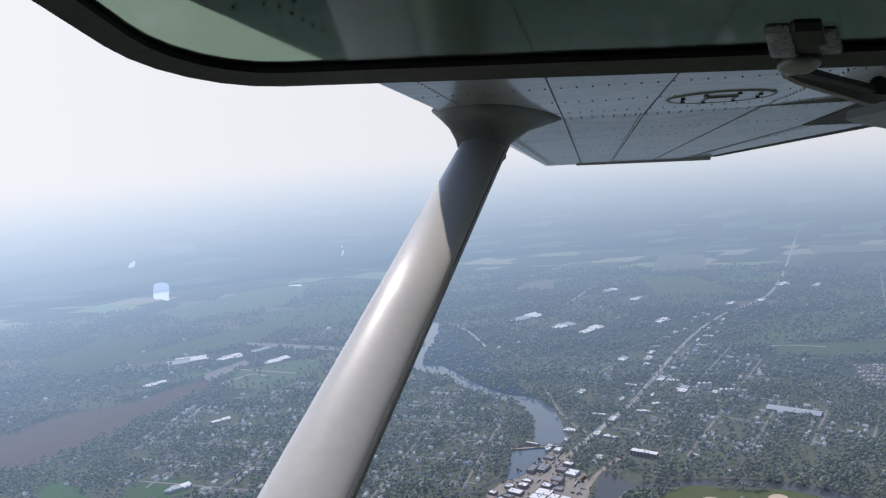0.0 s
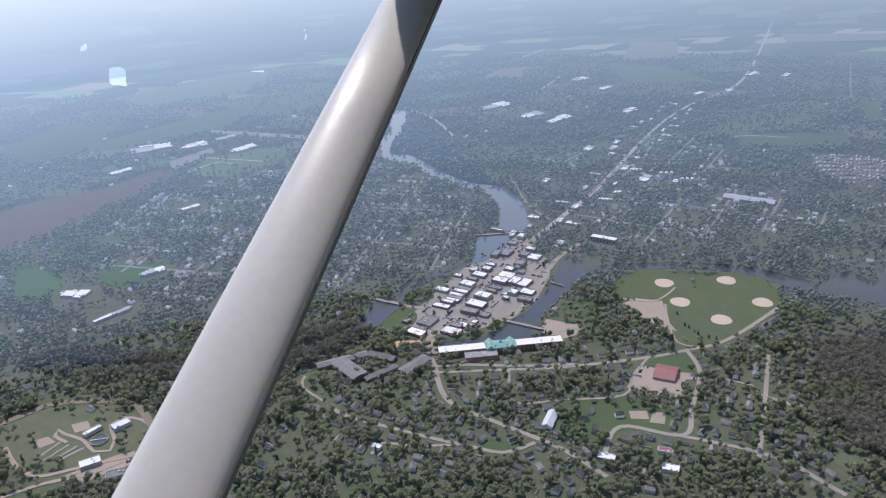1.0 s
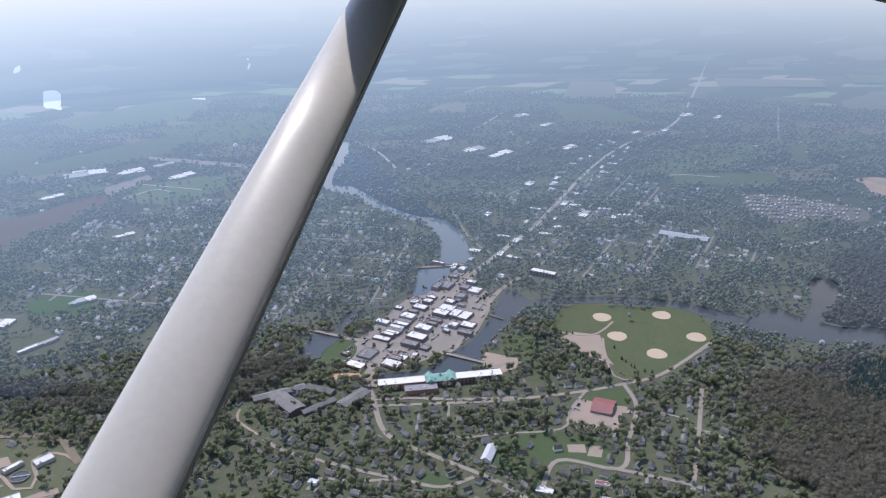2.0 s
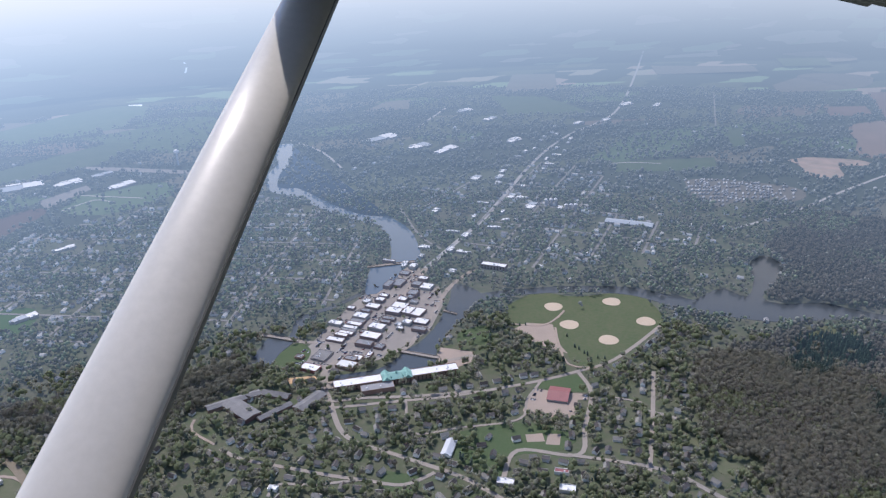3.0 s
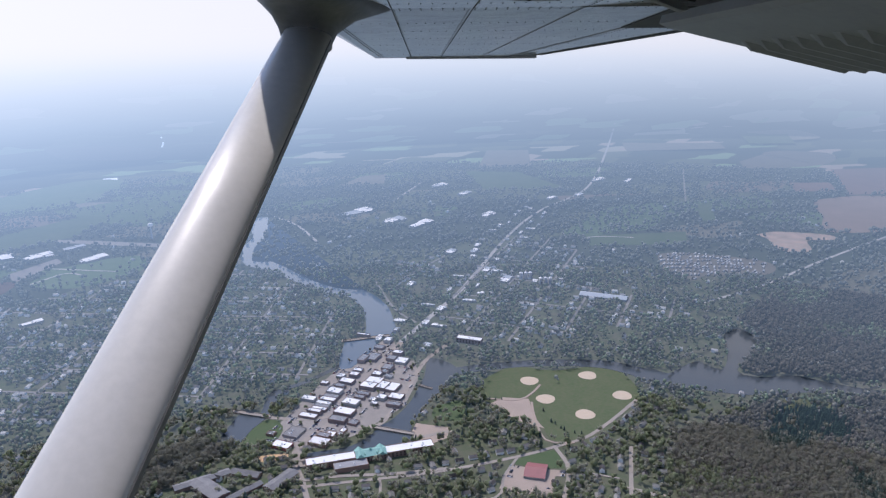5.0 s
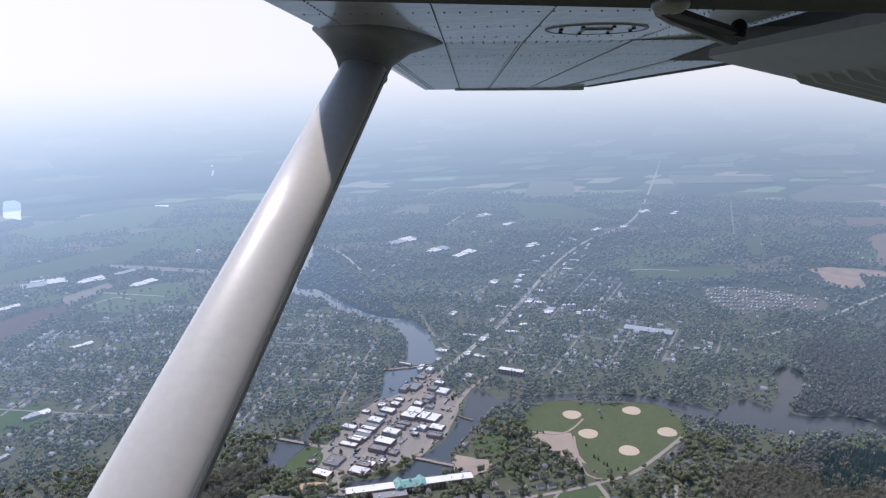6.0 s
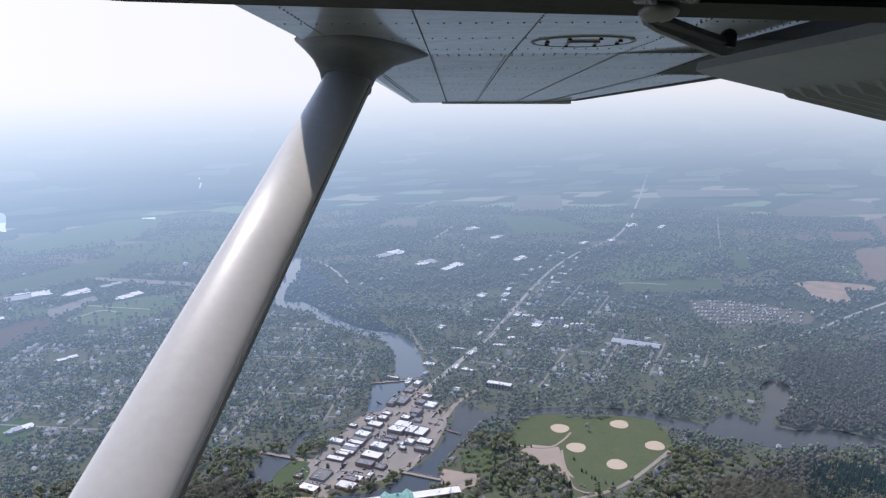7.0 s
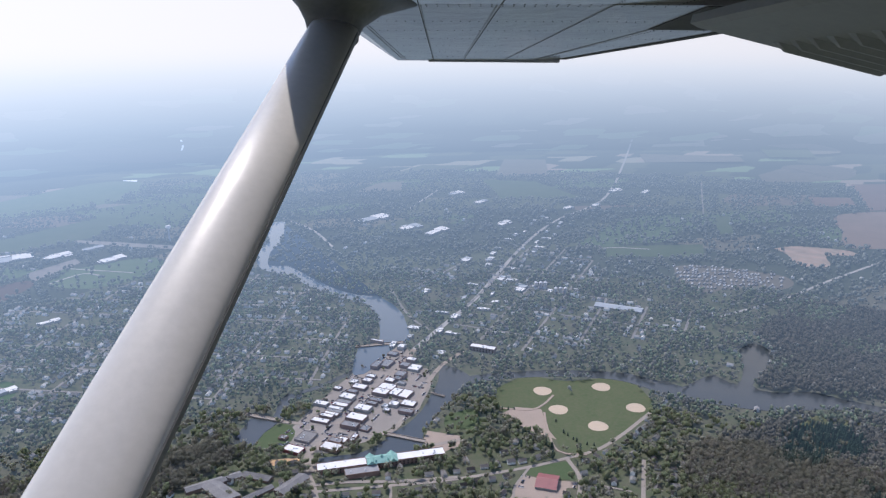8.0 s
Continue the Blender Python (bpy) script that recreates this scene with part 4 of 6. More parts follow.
for i, (x, y) in enumerate([(292, 745), (359, 708), (366, 740), (15, 829)]):
    flat_building("filling_station" if i == 0 else "small_store", ("filling station with a white flat roof", "white-roofed store beside a lot", "small store with a red roof", "white house with a flat roof")[i],
                  x, y, (22, 20, 18, 12)[i], (12, 12, 8, 8)[i], (4, 4, 4, 4)[i], STREET - 80, (M_WROOF, M_WROOF, M_RED, M_WROOF)[i], M_SIDING, 1)
    BUILT.append((x, y, 14))
TANKS = [(-350, 929), (-327, 956), (-363, 950), (-350, 880), (-309, 849)]
for i, (x, y) in enumerate(TANKS):
    if i == 0:
        tk = empty("settling_tank", pose(x, y, 0), "round concrete settling tank in a sandy yard", "tank", "water works tanks")
        bm = bmesh.new()
        loft(bm, [[(r * math.cos(a), r * math.sin(a), z) for a in np.linspace(0, 2 * math.pi, 28, endpoint=False)] for r, z in ((12, -0.3), (12, 2.4), (11.3, 2.4), (11.3, 1.4))], False)
        part("rim", bm, M_CONC, tk)
        bm = bmesh.new()
        bmesh.ops.create_circle(bm, cap_ends=True, segments=28, radius=11.35, matrix=pose(0, 0, 1.6))
        part("water_surface", bm, M_WATER, tk)
        part("scraper_bridge", box(bmesh.new(), -11.6, 11.6, -0.5, 0.5, 2.4, 2.8), M_STEEL, tk)
    else:
        flat_building("works_house", "low pale water works house", x, y, (0, 24, 26, 26, 30)[i], (0, 15, 8, 16, 14)[i], 5, (0, 35, 42, 20, 10)[i], M_TAR if i == 4 else M_WROOF, M_WALL, 2)
    BUILT.append((x, y, 15))

# stores strung along the highway
rs = random.Random(77)
for p in curve(HIGHWAY[3:9], 46.0):
    for side in (-1, 1):
        if rs.random() < 0.35:
            continue
        off = rs.uniform(24, 60) * side
        px, py = p[0] + off * math.cos(radians(STREET - 90)), p[1] + off * math.sin(radians(STREET - 90))
        low_complex("roadside_store", "low roadside store with white flat roofs", px, py, rs.uniform(12, 32), rs.uniform(10, 18), STREET + rs.choice([0, 90]), "highway stores", 4.5)
        BUILT.append((px, py, 20))

# ballfield infields
for i, (x, y) in enumerate([(548, 1167), (546, 1095), (657, 1148), (676, 1060), (585, 1025)]):
    pts = [(x + 16.5 * math.cos(a) * (1.0 + 0.14 * math.cos(a - i)), y + 16.5 * math.sin(a)) for a in np.linspace(0, 2 * math.pi, 14, endpoint=False)]
    tagged(patch("infield", pts, 0.34, M_SAND, "round sandy softball infield in grass", "infield", True), group="ballpark infields")
    BUILT.append((x, y, 23))

# water tower, silos
tw = empty("water_tower", pose(-97, 2395, 0), "white water tower above dark woods", "water tower")
bm = bmesh.new()
bmesh.ops.create_uvsphere(bm, u_segments=20, v_segments=12, radius=8, matrix=pose(0, 0, 44) @ Matrix.Diagonal((1, 1, 0.75, 1)))
part("tank", smooth(bm), D_WROOF, tw)
bm = bmesh.new()
bmesh.ops.create_cone(bm, cap_ends=True, segments=14, radius1=3.2, radius2=2.0, depth=40, matrix=pose(0, 0, 20))
part("stem", bm, D_STEEL, tw)
for x, y in [(788, 1617), (760, 1669)]:
    for k in range(3):
        s = empty("silo", pose(x + k * 11, y - k * 3, 0), "pale steel grain silo with a conical cap", "silo", "grain silos")
        bm = bmesh.new()
        bmesh.ops.create_cone(bm, cap_ends=True, segments=18, radius1=4.5, radius2=4.5, depth=16, matrix=pose(0, 0, 8))
        part("barrel", bm, M_STEEL, s)
        bm = bmesh.new()
        bmesh.ops.create_cone(bm, cap_ends=True, segments=18, radius1=4.7, radius2=0.5, depth=3, matrix=pose(0, 0, 17.4))
        part("cap", bm, M_STEEL, s)

# ---- trees ----
ALL_ROADS = [r[0] for r in ROADS]
OPEN = [p[0] for p in PATCHES]


def free(x, y, road=5.5, river=0.32, open_land=True):
    ok = np.ones(len(x), bool)
    for pts in ALL_ROADS:
        ok &= near_line(x, y, pts) > road
    for pts, w, _, _ in RIVERS:
        ok &= near_line(x, y, pts) > river * (max(w) if hasattr(w, "__len__") else w) + 1
    if open_land:
        for p, nm, *_ in PATCHES:
            sparse = {"park_lawn": 0.3, "ballpark_lawn": 0.006, "island_lawn": 0.4, "works_yard": 0.12, "corner_lawn": 0.15, "school_lawn": 0.25, "garden_lawn": 0.6, "clearing_lawn": 0.45}.get(nm, 0)
            ok &= ~inside(x, y, p) | (np.abs(np.sin(x * 12.9 + y * 78.2) * 437.5) % 1 < sparse)
    for w in WATERS:
        ok &= ~inside(x, y, w)
    for bx, by, r in BUILT:
        ok &= np.hypot(x - bx, y - by) > r
    return ok


def lump(rng, c, r, fine):
    """A knotty clump of twigs and leaves: a small uneven closed form."""
    bm = bmesh.new()
    bmesh.ops.create_icosphere(bm, subdivisions=2 if fine else 1, radius=1.0)
    for v in bm.verts:
        v.co *= rng.uniform(0.68, 1.22)
    vs = [(c[0] + v.co.x * r, c[1] + v.co.y * r, c[2] + v.co.z * r * 1.2) for v in bm.verts]
    fs = [tuple(v.index for v in f.verts) for f in bm.faces]
    bm.free()
    return vs, fs


def clump_tree(rng, height, spread, lobes, fringe, leaf, conifer=False, fine=False, thin=1.0):
    """Verts and triangles of a crown: uneven clumps with gaps between, and loose leaf sprays round them."""
    vs, fs, cs = [], [], []
    for k in range(lobes):
        if conifer:
            u = (k + 0.5) / lobes
            c = (rng.uniform(-0.06, 0.06) * spread, rng.uniform(-0.06, 0.06) * spread, height * (0.97 - 0.82 * u))
            r = spread * (0.12 + 0.42 * u)
        else:
            a, q = rng.uniform(0, 2 * math.pi), spread * 0.34 * math.sqrt(rng.random())
            c = (q * math.cos(a), q * math.sin(a), height * rng.uniform(0.45, 0.86))
            r = spread * (rng.uniform(0.3, 0.42) if lobes == 1 else rng.uniform(0.17, 0.29) if lobes < 5 else rng.uniform(0.12, 0.23))
        v, f = lump(rng, c, r * thin, fine)
        fs += [tuple(len(vs) + i for i in t) for t in f]
        vs += v
        cs.append((c, r))
    for _ in range(fringe):
        c, r = rng.choice(cs)
        d = Vector((rng.gauss(0, 1), rng.gauss(0, 1), rng.gauss(0.3, 0.8))).normalized()
        p = Vector(c) + d * r * (rng.uniform(0.95, 1.35) if lobes > 3 else rng.uniform(0.6, 2.1))
        t = d.orthogonal().normalized() * leaf * rng.uniform(0.6, 1.4)
        q = d.cross(t)
        k = len(vs)
        vs += [tuple(p + t), tuple(p + q * 0.7 + d * leaf * 0.4), tuple(p - t * 0.8 - q * 0.5)]
        fs.append((k, k + 1, k + 2))
    return vs, fs


def trunk(rng, height, spread):
    bm = bmesh.new()
    r = height * 0.025 + 0.1
    loft(bm, [[(math.cos(a) * k + ox, math.sin(a) * k, z) for a in np.linspace(0, 2 * math.pi, 6, endpoint=False)]
              for z, k, ox in ((-0.3, r * 1.4, 0), (height * 0.25, r, 0.1), (height * 0.6, r * 0.6, 0.25), (height * 0.85, r * 0.2, 0.2))])
    for i in range(4):
        a, z0 = i * 1.6 + rng.random(), height * rng.uniform(0.25, 0.45)
        e = Vector((math.cos(a) * spread * 0.4, math.sin(a) * spread * 0.4, z0 + height * 0.35))
        s = Vector((0.1, 0, z0))
        q = (e - s).orthogonal().normalized() * r * 0.4
        p = (e - s).cross(q).normalized() * r * 0.4
        loft(bm, [[tuple(s + q), tuple(s + p), tuple(s - q - p)], [tuple(e + q * 0.2), tuple(e + p * 0.2), tuple(e - q * 0.2 - p * 0.2)]])
    return bm


def tree_model(i, kind):
    rng = random.Random(100 + i)
    h, s = (rng.uniform(9, 14), rng.uniform(8, 12)) if kind != "pine" else (rng.uniform(12, 17), rng.uniform(5, 7))
    mat = {"leaf": M_LEAF, "bud": M_BUD, "pine": M_PINE}[kind]
    lab = {"leaf": "broad tree with fresh green spring leaves", "bud": "grey-brown budding tree with thin crown", "pine": "dark green conifer beside the houses"}[kind]
    t = empty("tree", pose(0, 0, 0), lab, "tree", "town trees")
    part("trunk", trunk(rng, h, s), M_BARK, t)
    vs, fs = clump_tree(rng, h, s, 11 if kind != "bud" else 9, 70, 0.7, kind == "pine", kind != "pine")
    c = joined("crown", vs, fs, mat)
    c.data.shade_smooth()
    c.parent = t
    return t


MODELS = [tree_model(i, k) for i, k in enumerate(["leaf"] * 4 + ["bud"] * 4 + ["pine"] * 2)]


def sector(rng, n, r0, r1, a0=-32, a1=56):
    """Random places in a stretch of the land, a: degrees to the right of +y."""
    r = np.sqrt(rng.uniform(r0 * r0, r1 * r1, n))
    a = np.radians(rng.uniform(a0, a1, n))
    return r * np.sin(a), r * np.cos(a)


WOODS = [[(637, 859), (695, 909), (772, 930), (841, 936), (889, 940), (967, 925), (1101, 871), (792, 529), (626, 524), (542, 579), (604, 620), (626, 669), (599, 702), (596, 741), (608, 800)], [(904, 1056), (997, 1112), (1054, 1176), (1078, 1259), (1185, 1323), (1366, 1374), (1691, 1433), (1169, 912), (1027, 992), (966, 1035)],
         [(20, 1130), (-20, 1155), (-120, 1130), (-240, 1125), (-330, 1150), (-460, 1185), (-520, 1165), (-440, 1125), (-330, 1085), (-250, 1065), (-150, 1020), (-80, 1050), (-30, 1085)]]
CLUMPS = [[(873, 918), (929, 909), (961, 881), (943, 824), (906, 799), (888, 826), (814, 797), (818, 827), (774, 801), (790, 851)],
          [(854, 760), (855, 729), (865, 716), (831, 657), (805, 651), (811, 680), (825, 715)]]

for i, p in enumerate(WOODS):
    edge = curve(p + [p[0]], 14.0)[:-1]
    wob = random.Random(i)
    edge = [(q[0] + wob.uniform(-16, 16), q[1] + wob.uniform(-16, 16)) for q in edge]
    patch("wood_floor", edge, 0.05 + 0.01 * i, D_LITTER, "dull green and brown litter under bare woods", "woodland floor", False)


def in_woods(x, y):
    k = np.zeros(len(x), bool)
    for p in WOODS:
        k |= inside(x, y, p)
    return k


# ---- houses ----
HOUSE = []
for i in range(7):
    g7 = random.Random(i)
    HOUSE.append((g7.uniform(8.5, 12.5), g7.uniform(6, 8), g7.uniform(3, 5.4), g7.uniform(2.2, 3.2)))
protos = []
for i, (w, d, h, rise) in enumerate(HOUSE):
    protos.append(gable_building("house", "small gabled house with a shingle roof among trees", 0, 0, w, d, h, 0, M_SHINGLE, M_SIDING, rise, "house", "town houses", i % 2 == 0))
HOUSE_STREETS = [r for r in ROADS if r[2] in ("hill_street", "station_road", "south_street", "lower_street", "park_road", "hill_side", "wood_street", "side_street", "mill_road")]
HOUSE_STREETS.append((ROADS[0][0], 10, "main_street_south", M_CONC, ""))
g = np.random.default_rng(21)
spots = [(px, py, STREET) for px, py in [(917, 920), (885, 974), (963, 841), (752, 910), (691, 898), (756, 1049), (727, 1037), (577, 838), (576, 807), (854, 985), (805, 1028), (649, 882), (836, 890), (813, 637), (545, 776)]]
for pts, w, *_ in HOUSE_STREETS:
    c = curve(pts, 19.0)
    for p, q in zip(c, c[1:]):
        t = (q - p) / max(1e-6, np.linalg.norm(q - p))
        for side in (-1, 1):
            n = np.array([-t[1], t[0]]) * side
            spots.append((*(p + n * (15 + g.uniform(0, 6))), math.degrees(math.atan2(t[1], t[0]))))
            if g.random() < 0.5:
                spots.append((*(p + n * (40 + g.uniform(0, 8))), math.degrees(math.atan2(t[1], t[0]))))
x, y = sector(g, 900, 640, 1150)
k = ~in_woods(x, y)
spots += [(a, c, STREET + g.choice([0, 90])) for a, c in zip(x[k], y[k])]
placed = []
for px, py, a in spots:
    if len(placed) >= 295 or math.hypot(px, py) > 1250 or any(math.hypot(px - u, py - v) < 15 for u, v in placed):
        continue
    if not free(np.array([px]), np.array([py]), road=9, river=1.0)[0]:
        continue
    i = len(placed)
    placed.append((px, py))
    m = pose(px, py, 0, 0, 0, a + g.choice([0, 0, 90]) + g.uniform(-6, 6))
    if i < 7:
        protos[i].matrix_world = m
    else:
        copy_thing(protos[i % 7], m)
BUILT += [(u, v, 8.5) for u, v in placed]

def beside(lines, seed, step, share):
    """Plots on both sides of the streets."""
    g, out = np.random.default_rng(seed), []
    for pts in lines:
        a, b = np.array(pts[0]), np.array(pts[-1])
        t = (b - a) / np.linalg.norm(b - a)
        n = np.array([-t[1], t[0]])
        for d in np.arange(12, np.linalg.norm(b - a), step):
            for side in (-1, 1):
                if g.random() < share:
                    out.append((*(a + t * (d + g.uniform(-4, 4)) + n * side * g.uniform(13, 21)), math.degrees(math.atan2(t[1], t[0]))))
    return out


PLOTS = beside(BLOCK_STREETS, 31, 21, 0.72)

# ---- the trees in place ----
nrng = np.random.default_rng(3)
x, y = sector(nrng, 2600, 640, 1010)
k = free(x, y)
x, y = x[k][:275], y[k][:275]
used = set()
for i, (px, py) in enumerate(zip(x, y)):
    m = MODELS[int(nrng.choice(10, p=[0.13] * 4 + [0.1] * 4 + [0.04] * 2))]
    mm = pose(px, py, 0, 0, 0, nrng.uniform(0, 360)) @ Matrix.Scale(nrng.uniform(0.7, 1.15), 4)
    if m not in used:
        m.matrix_world = mm
        used.add(m)
    else:
        c = copy_thing(m, pose(px, py, 0, 0, 0, nrng.uniform(0, 360)))
        c.scale = [nrng.uniform(0.7, 1.15)] * 3


rs = random.Random(61)
for _ in range(120):
    px, py = rs.uniform(min(q[0] for q in PAVING), max(q[0] for q in PAVING)), rs.uniform(min(q[1] for q in PAVING), max(q[1] for q in PAVING))
    if inside(np.array([px]), np.array([py]), PAVING)[0] and near_line(np.array([px]), np.array([py]), ROADS[0][0])[0] > 9 and all(math.hypot(px - u, py - v) > r for u, v, r in BUILT):
        c = copy_thing(MODELS[rs.randrange(8)], pose(px, py, 0.2, 0, 0, rs.uniform(0, 360)))
        c.scale = [rs.uniform(0.4, 0.7)] * 3

ROW = [(418, 1136), (441, 1069), (468, 1025), (485, 988)]
PINES = [m for m in MODELS if m["label"].startswith("dark")]
for p in curve(ROW, 6.5):
    c = copy_thing(PINES[int(nrng.integers(2))], pose(p[0] + nrng.uniform(-2, 2), p[1] + nrng.uniform(-2, 2), 0, 0, 0, nrng.uniform(0, 360)))
    c.scale = [nrng.uniform(0.55, 0.8)] * 3
for p in list(curve([(418, 1138), (476, 1120)], 9.0)) + [(525, 1059), (521, 1022), (524, 1013), (527, 999), (529, 992), (540, 978), (549, 972)]:
    c = copy_thing(PINES[int(nrng.integers(2))], pose(p[0], p[1], 0, 0, 0, nrng.uniform(0, 360)))
    c.scale = [nrng.uniform(0.4, 0.6)] * 3


def tree_stuff(name, label, xs, ys, mat, lobes, fringe, hs, conifer=False, seed=1, thin=1.0):
    """Many trees in one mesh, from a few crowns that are turned and sized."""
    rng = random.Random(seed)
    base = [tuple(np.array(v) for v in clump_tree(rng, 1.0, rng.uniform(0.8, 1.05) if not conifer else 0.36, lobes, fringe, 0.085 if thin == 1.0 else 0.07, conifer, False, thin)) for _ in range(9)]
    V, Fc, off = [], [], 0
    g = np.random.default_rng(seed)
    for px, py in zip(xs, ys):
        v, f = base[g.integers(9)]
        a, h = g.uniform(0, 6.28), g.uniform(*hs)
        c, s = math.cos(a), math.sin(a)
        w = v @ np.array([[c, s, 0], [-s, c, 0], [0, 0, 1]]) * h
        fx, fy, fz = far(px, py)
        V.append(w + (fx, fy, fz))
        Fc.append(f + off)
        off += len(v)
    V, Fc = np.concatenate(V), np.concatenate(Fc)
    me = bpy.data.meshes.new(name)
    me.vertices.add(len(V))
    me.vertices.foreach_set("co", V.astype(np.float32).ravel())
    me.loops.add(Fc.size)
    me.loops.foreach_set("vertex_index", Fc.astype(np.int32).ravel())
    me.polygons.add(len(Fc))
    me.polygons.foreach_set("loop_start", np.arange(0, Fc.size, 3, dtype=np.int32))
    me.polygons.foreach_set("loop_total", np.full(len(Fc), 3, dtype=np.int32))
    me.update(calc_edges=True)
    me.shade_smooth()
    me.materials.append(mat)
    return tagged(new(name, me), label, "trees", kind="stuff")


def spread(n, r0, r1, share, seed, **kw):
    g = np.random.default_rng(seed)
    x, y = sector(g, n, r0, r1)
    lie = np.sin(x * 0.031 + 1.7 * np.sin(y * 0.023)) + np.sin(y * 0.037 + 1.3 * np.sin(x * 0.019)) + 0.6 * np.sin(x * 0.11 + y * 0.07) * np.sin(y * 0.093 - x * 0.05)
    k = g.random(len(x)) < np.clip(0.66 + 0.27 * lie, 0.12, 1.0)
    x, y = x[k], y[k]
    cell = {(int(p // 9), int(q // 9)) for p, q, _ in PLOTS}
    k = free(x, y, **kw) & np.array([(int(p // 9), int(q // 9)) not in cell for p, q in zip(x, y)])
    return [(x[k][a], y[k][a]) for a in np.split(np.arange(k.sum()), (np.cumsum(share)[:-1] * k.sum()).astype(int))]


# mid and far trees have the haze glow in their materials
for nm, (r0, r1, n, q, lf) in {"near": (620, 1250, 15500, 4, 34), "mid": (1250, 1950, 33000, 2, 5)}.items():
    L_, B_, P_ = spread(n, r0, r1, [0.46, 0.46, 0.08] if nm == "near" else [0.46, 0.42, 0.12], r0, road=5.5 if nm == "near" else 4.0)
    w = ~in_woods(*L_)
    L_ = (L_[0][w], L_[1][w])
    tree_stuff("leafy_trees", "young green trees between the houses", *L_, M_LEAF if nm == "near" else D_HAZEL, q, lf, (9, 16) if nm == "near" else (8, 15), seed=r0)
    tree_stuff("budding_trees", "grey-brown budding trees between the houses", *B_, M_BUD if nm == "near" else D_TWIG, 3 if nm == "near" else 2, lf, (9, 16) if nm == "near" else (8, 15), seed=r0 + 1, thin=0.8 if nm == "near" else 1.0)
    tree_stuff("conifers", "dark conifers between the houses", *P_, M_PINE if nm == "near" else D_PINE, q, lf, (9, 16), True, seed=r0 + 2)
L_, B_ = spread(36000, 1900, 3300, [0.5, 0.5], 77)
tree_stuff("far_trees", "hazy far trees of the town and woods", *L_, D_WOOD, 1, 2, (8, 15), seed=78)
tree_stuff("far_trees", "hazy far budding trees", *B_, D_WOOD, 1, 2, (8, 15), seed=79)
# denser woods: bare crowns, with drifts of budding and green ones
g = np.random.default_rng(9)
x, y = sector(g, 170000, 640, 1900, -34, 62)
k = in_woods(x + g.normal(0, 9, len(x)), y + g.normal(0, 9, len(x))) & free(x, y)
x, y = x[k], y[k]
drift = np.sin(x * 0.021 + 1.3 * np.sin(y * 0.017)) + np.sin(y * 0.026 + x * 0.009) + g.normal(0, 0.55, len(x))
pine = np.zeros(len(x), bool)
for p in CLUMPS:
    pine |= inside(x + g.normal(0, 6, len(x)), y + g.normal(0, 6, len(x)), p)
nr = np.hypot(x, y) < 1180
for nm, lab, pick, mat, top, sz in (("bare_woods", "dense grey-brown bare woods", nr & (drift < 0.35) & ~pine, M_WOOD, 5600, (11, 16)),
                                    ("budding_woods", "budding trees within the bare woods", nr & (drift >= 0.35) & (drift < 1.1) & ~pine, M_BUD, 2000, (11, 16)),
                                    ("green_woods", "fresh green trees within the bare woods", nr & (drift >= 1.1) & ~pine, M_LEAF, 1000, (9, 14)),
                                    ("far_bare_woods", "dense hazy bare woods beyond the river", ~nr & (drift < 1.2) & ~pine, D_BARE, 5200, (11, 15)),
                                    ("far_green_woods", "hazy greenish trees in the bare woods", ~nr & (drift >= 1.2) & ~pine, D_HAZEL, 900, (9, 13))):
    tree_stuff(nm, lab, x[pick][:top], y[pick][:top], mat, 1, 46 if "far" not in nm else 24, sz, seed=10 + len(nm), thin=0.8)
tree_stuff("wood_conifers", "dark conifers standing close in the bare woods", x[pine & nr][:520], y[pine & nr][:520], M_PINE, 5, 14, (11, 19), True, seed=11)
tree_stuff("far_wood_conifers", "dark conifers standing close in the hazy woods", x[pine & ~nr][:420], y[pine & ~nr][:420], D_PINE, 5, 8, (11, 19), True, seed=12)

def house_stuff(name, label, places, seed, walls, roofs, size=1.0):
    """Many small gabled houses in one mesh, too far off to be picked apart; pale walls under darker roofs."""
    g = np.random.default_rng(seed)
    x, y, turn = np.array(places).T
    k = free(x, y, road=6, river=0.75) & ~in_woods(x, y)
    vs, fs, tone = [], [], []
    for px, py, a in zip(x[k], y[k], turn[k]):
        w, d, h, r = g.uniform(9, 14) / 2 * size, g.uniform(6.5, 8.5) / 2 * size, g.uniform(2.6, 5), g.uniform(1.8, 3)
        a = radians(a + g.choice([0, 90]) + g.uniform(-6, 6))
        o = len(vs)
        for lx, ly, z in ((-w, -d, -0.2), (w, -d, -0.2), (w, d, -0.2), (-w, d, -0.2), (-w, -d, h), (w, -d, h), (w, d, h), (-w, d, h), (-w, 0, h + r), (w, 0, h + r)):
            vs.append((px + lx * math.cos(a) - ly * math.sin(a), py + lx * math.sin(a) + ly * math.cos(a), z))
        fs += [tuple(o + q for q in f) for f in ((0, 1, 5, 4), (2, 3, 7, 6), (1, 2, 6, 9, 5), (3, 0, 4, 8, 7), (4, 5, 9, 8), (6, 7, 8, 9))]
        tone += [0, 0, 0, 0, 1, 1]
    ob = joined(name, vs, fs, walls)
    ob.data.materials.append(roofs)
    ob.data.polygons.foreach_set("material_index", tone)
    return tagged(ob, label, "houses", kind="stuff")


def strewn(n, r0, r1, seed):
    g = np.random.default_rng(seed)
    x, y = sector(g, n, r0, r1)
    return [(p, q, STREET) for p, q in zip(x, y)]


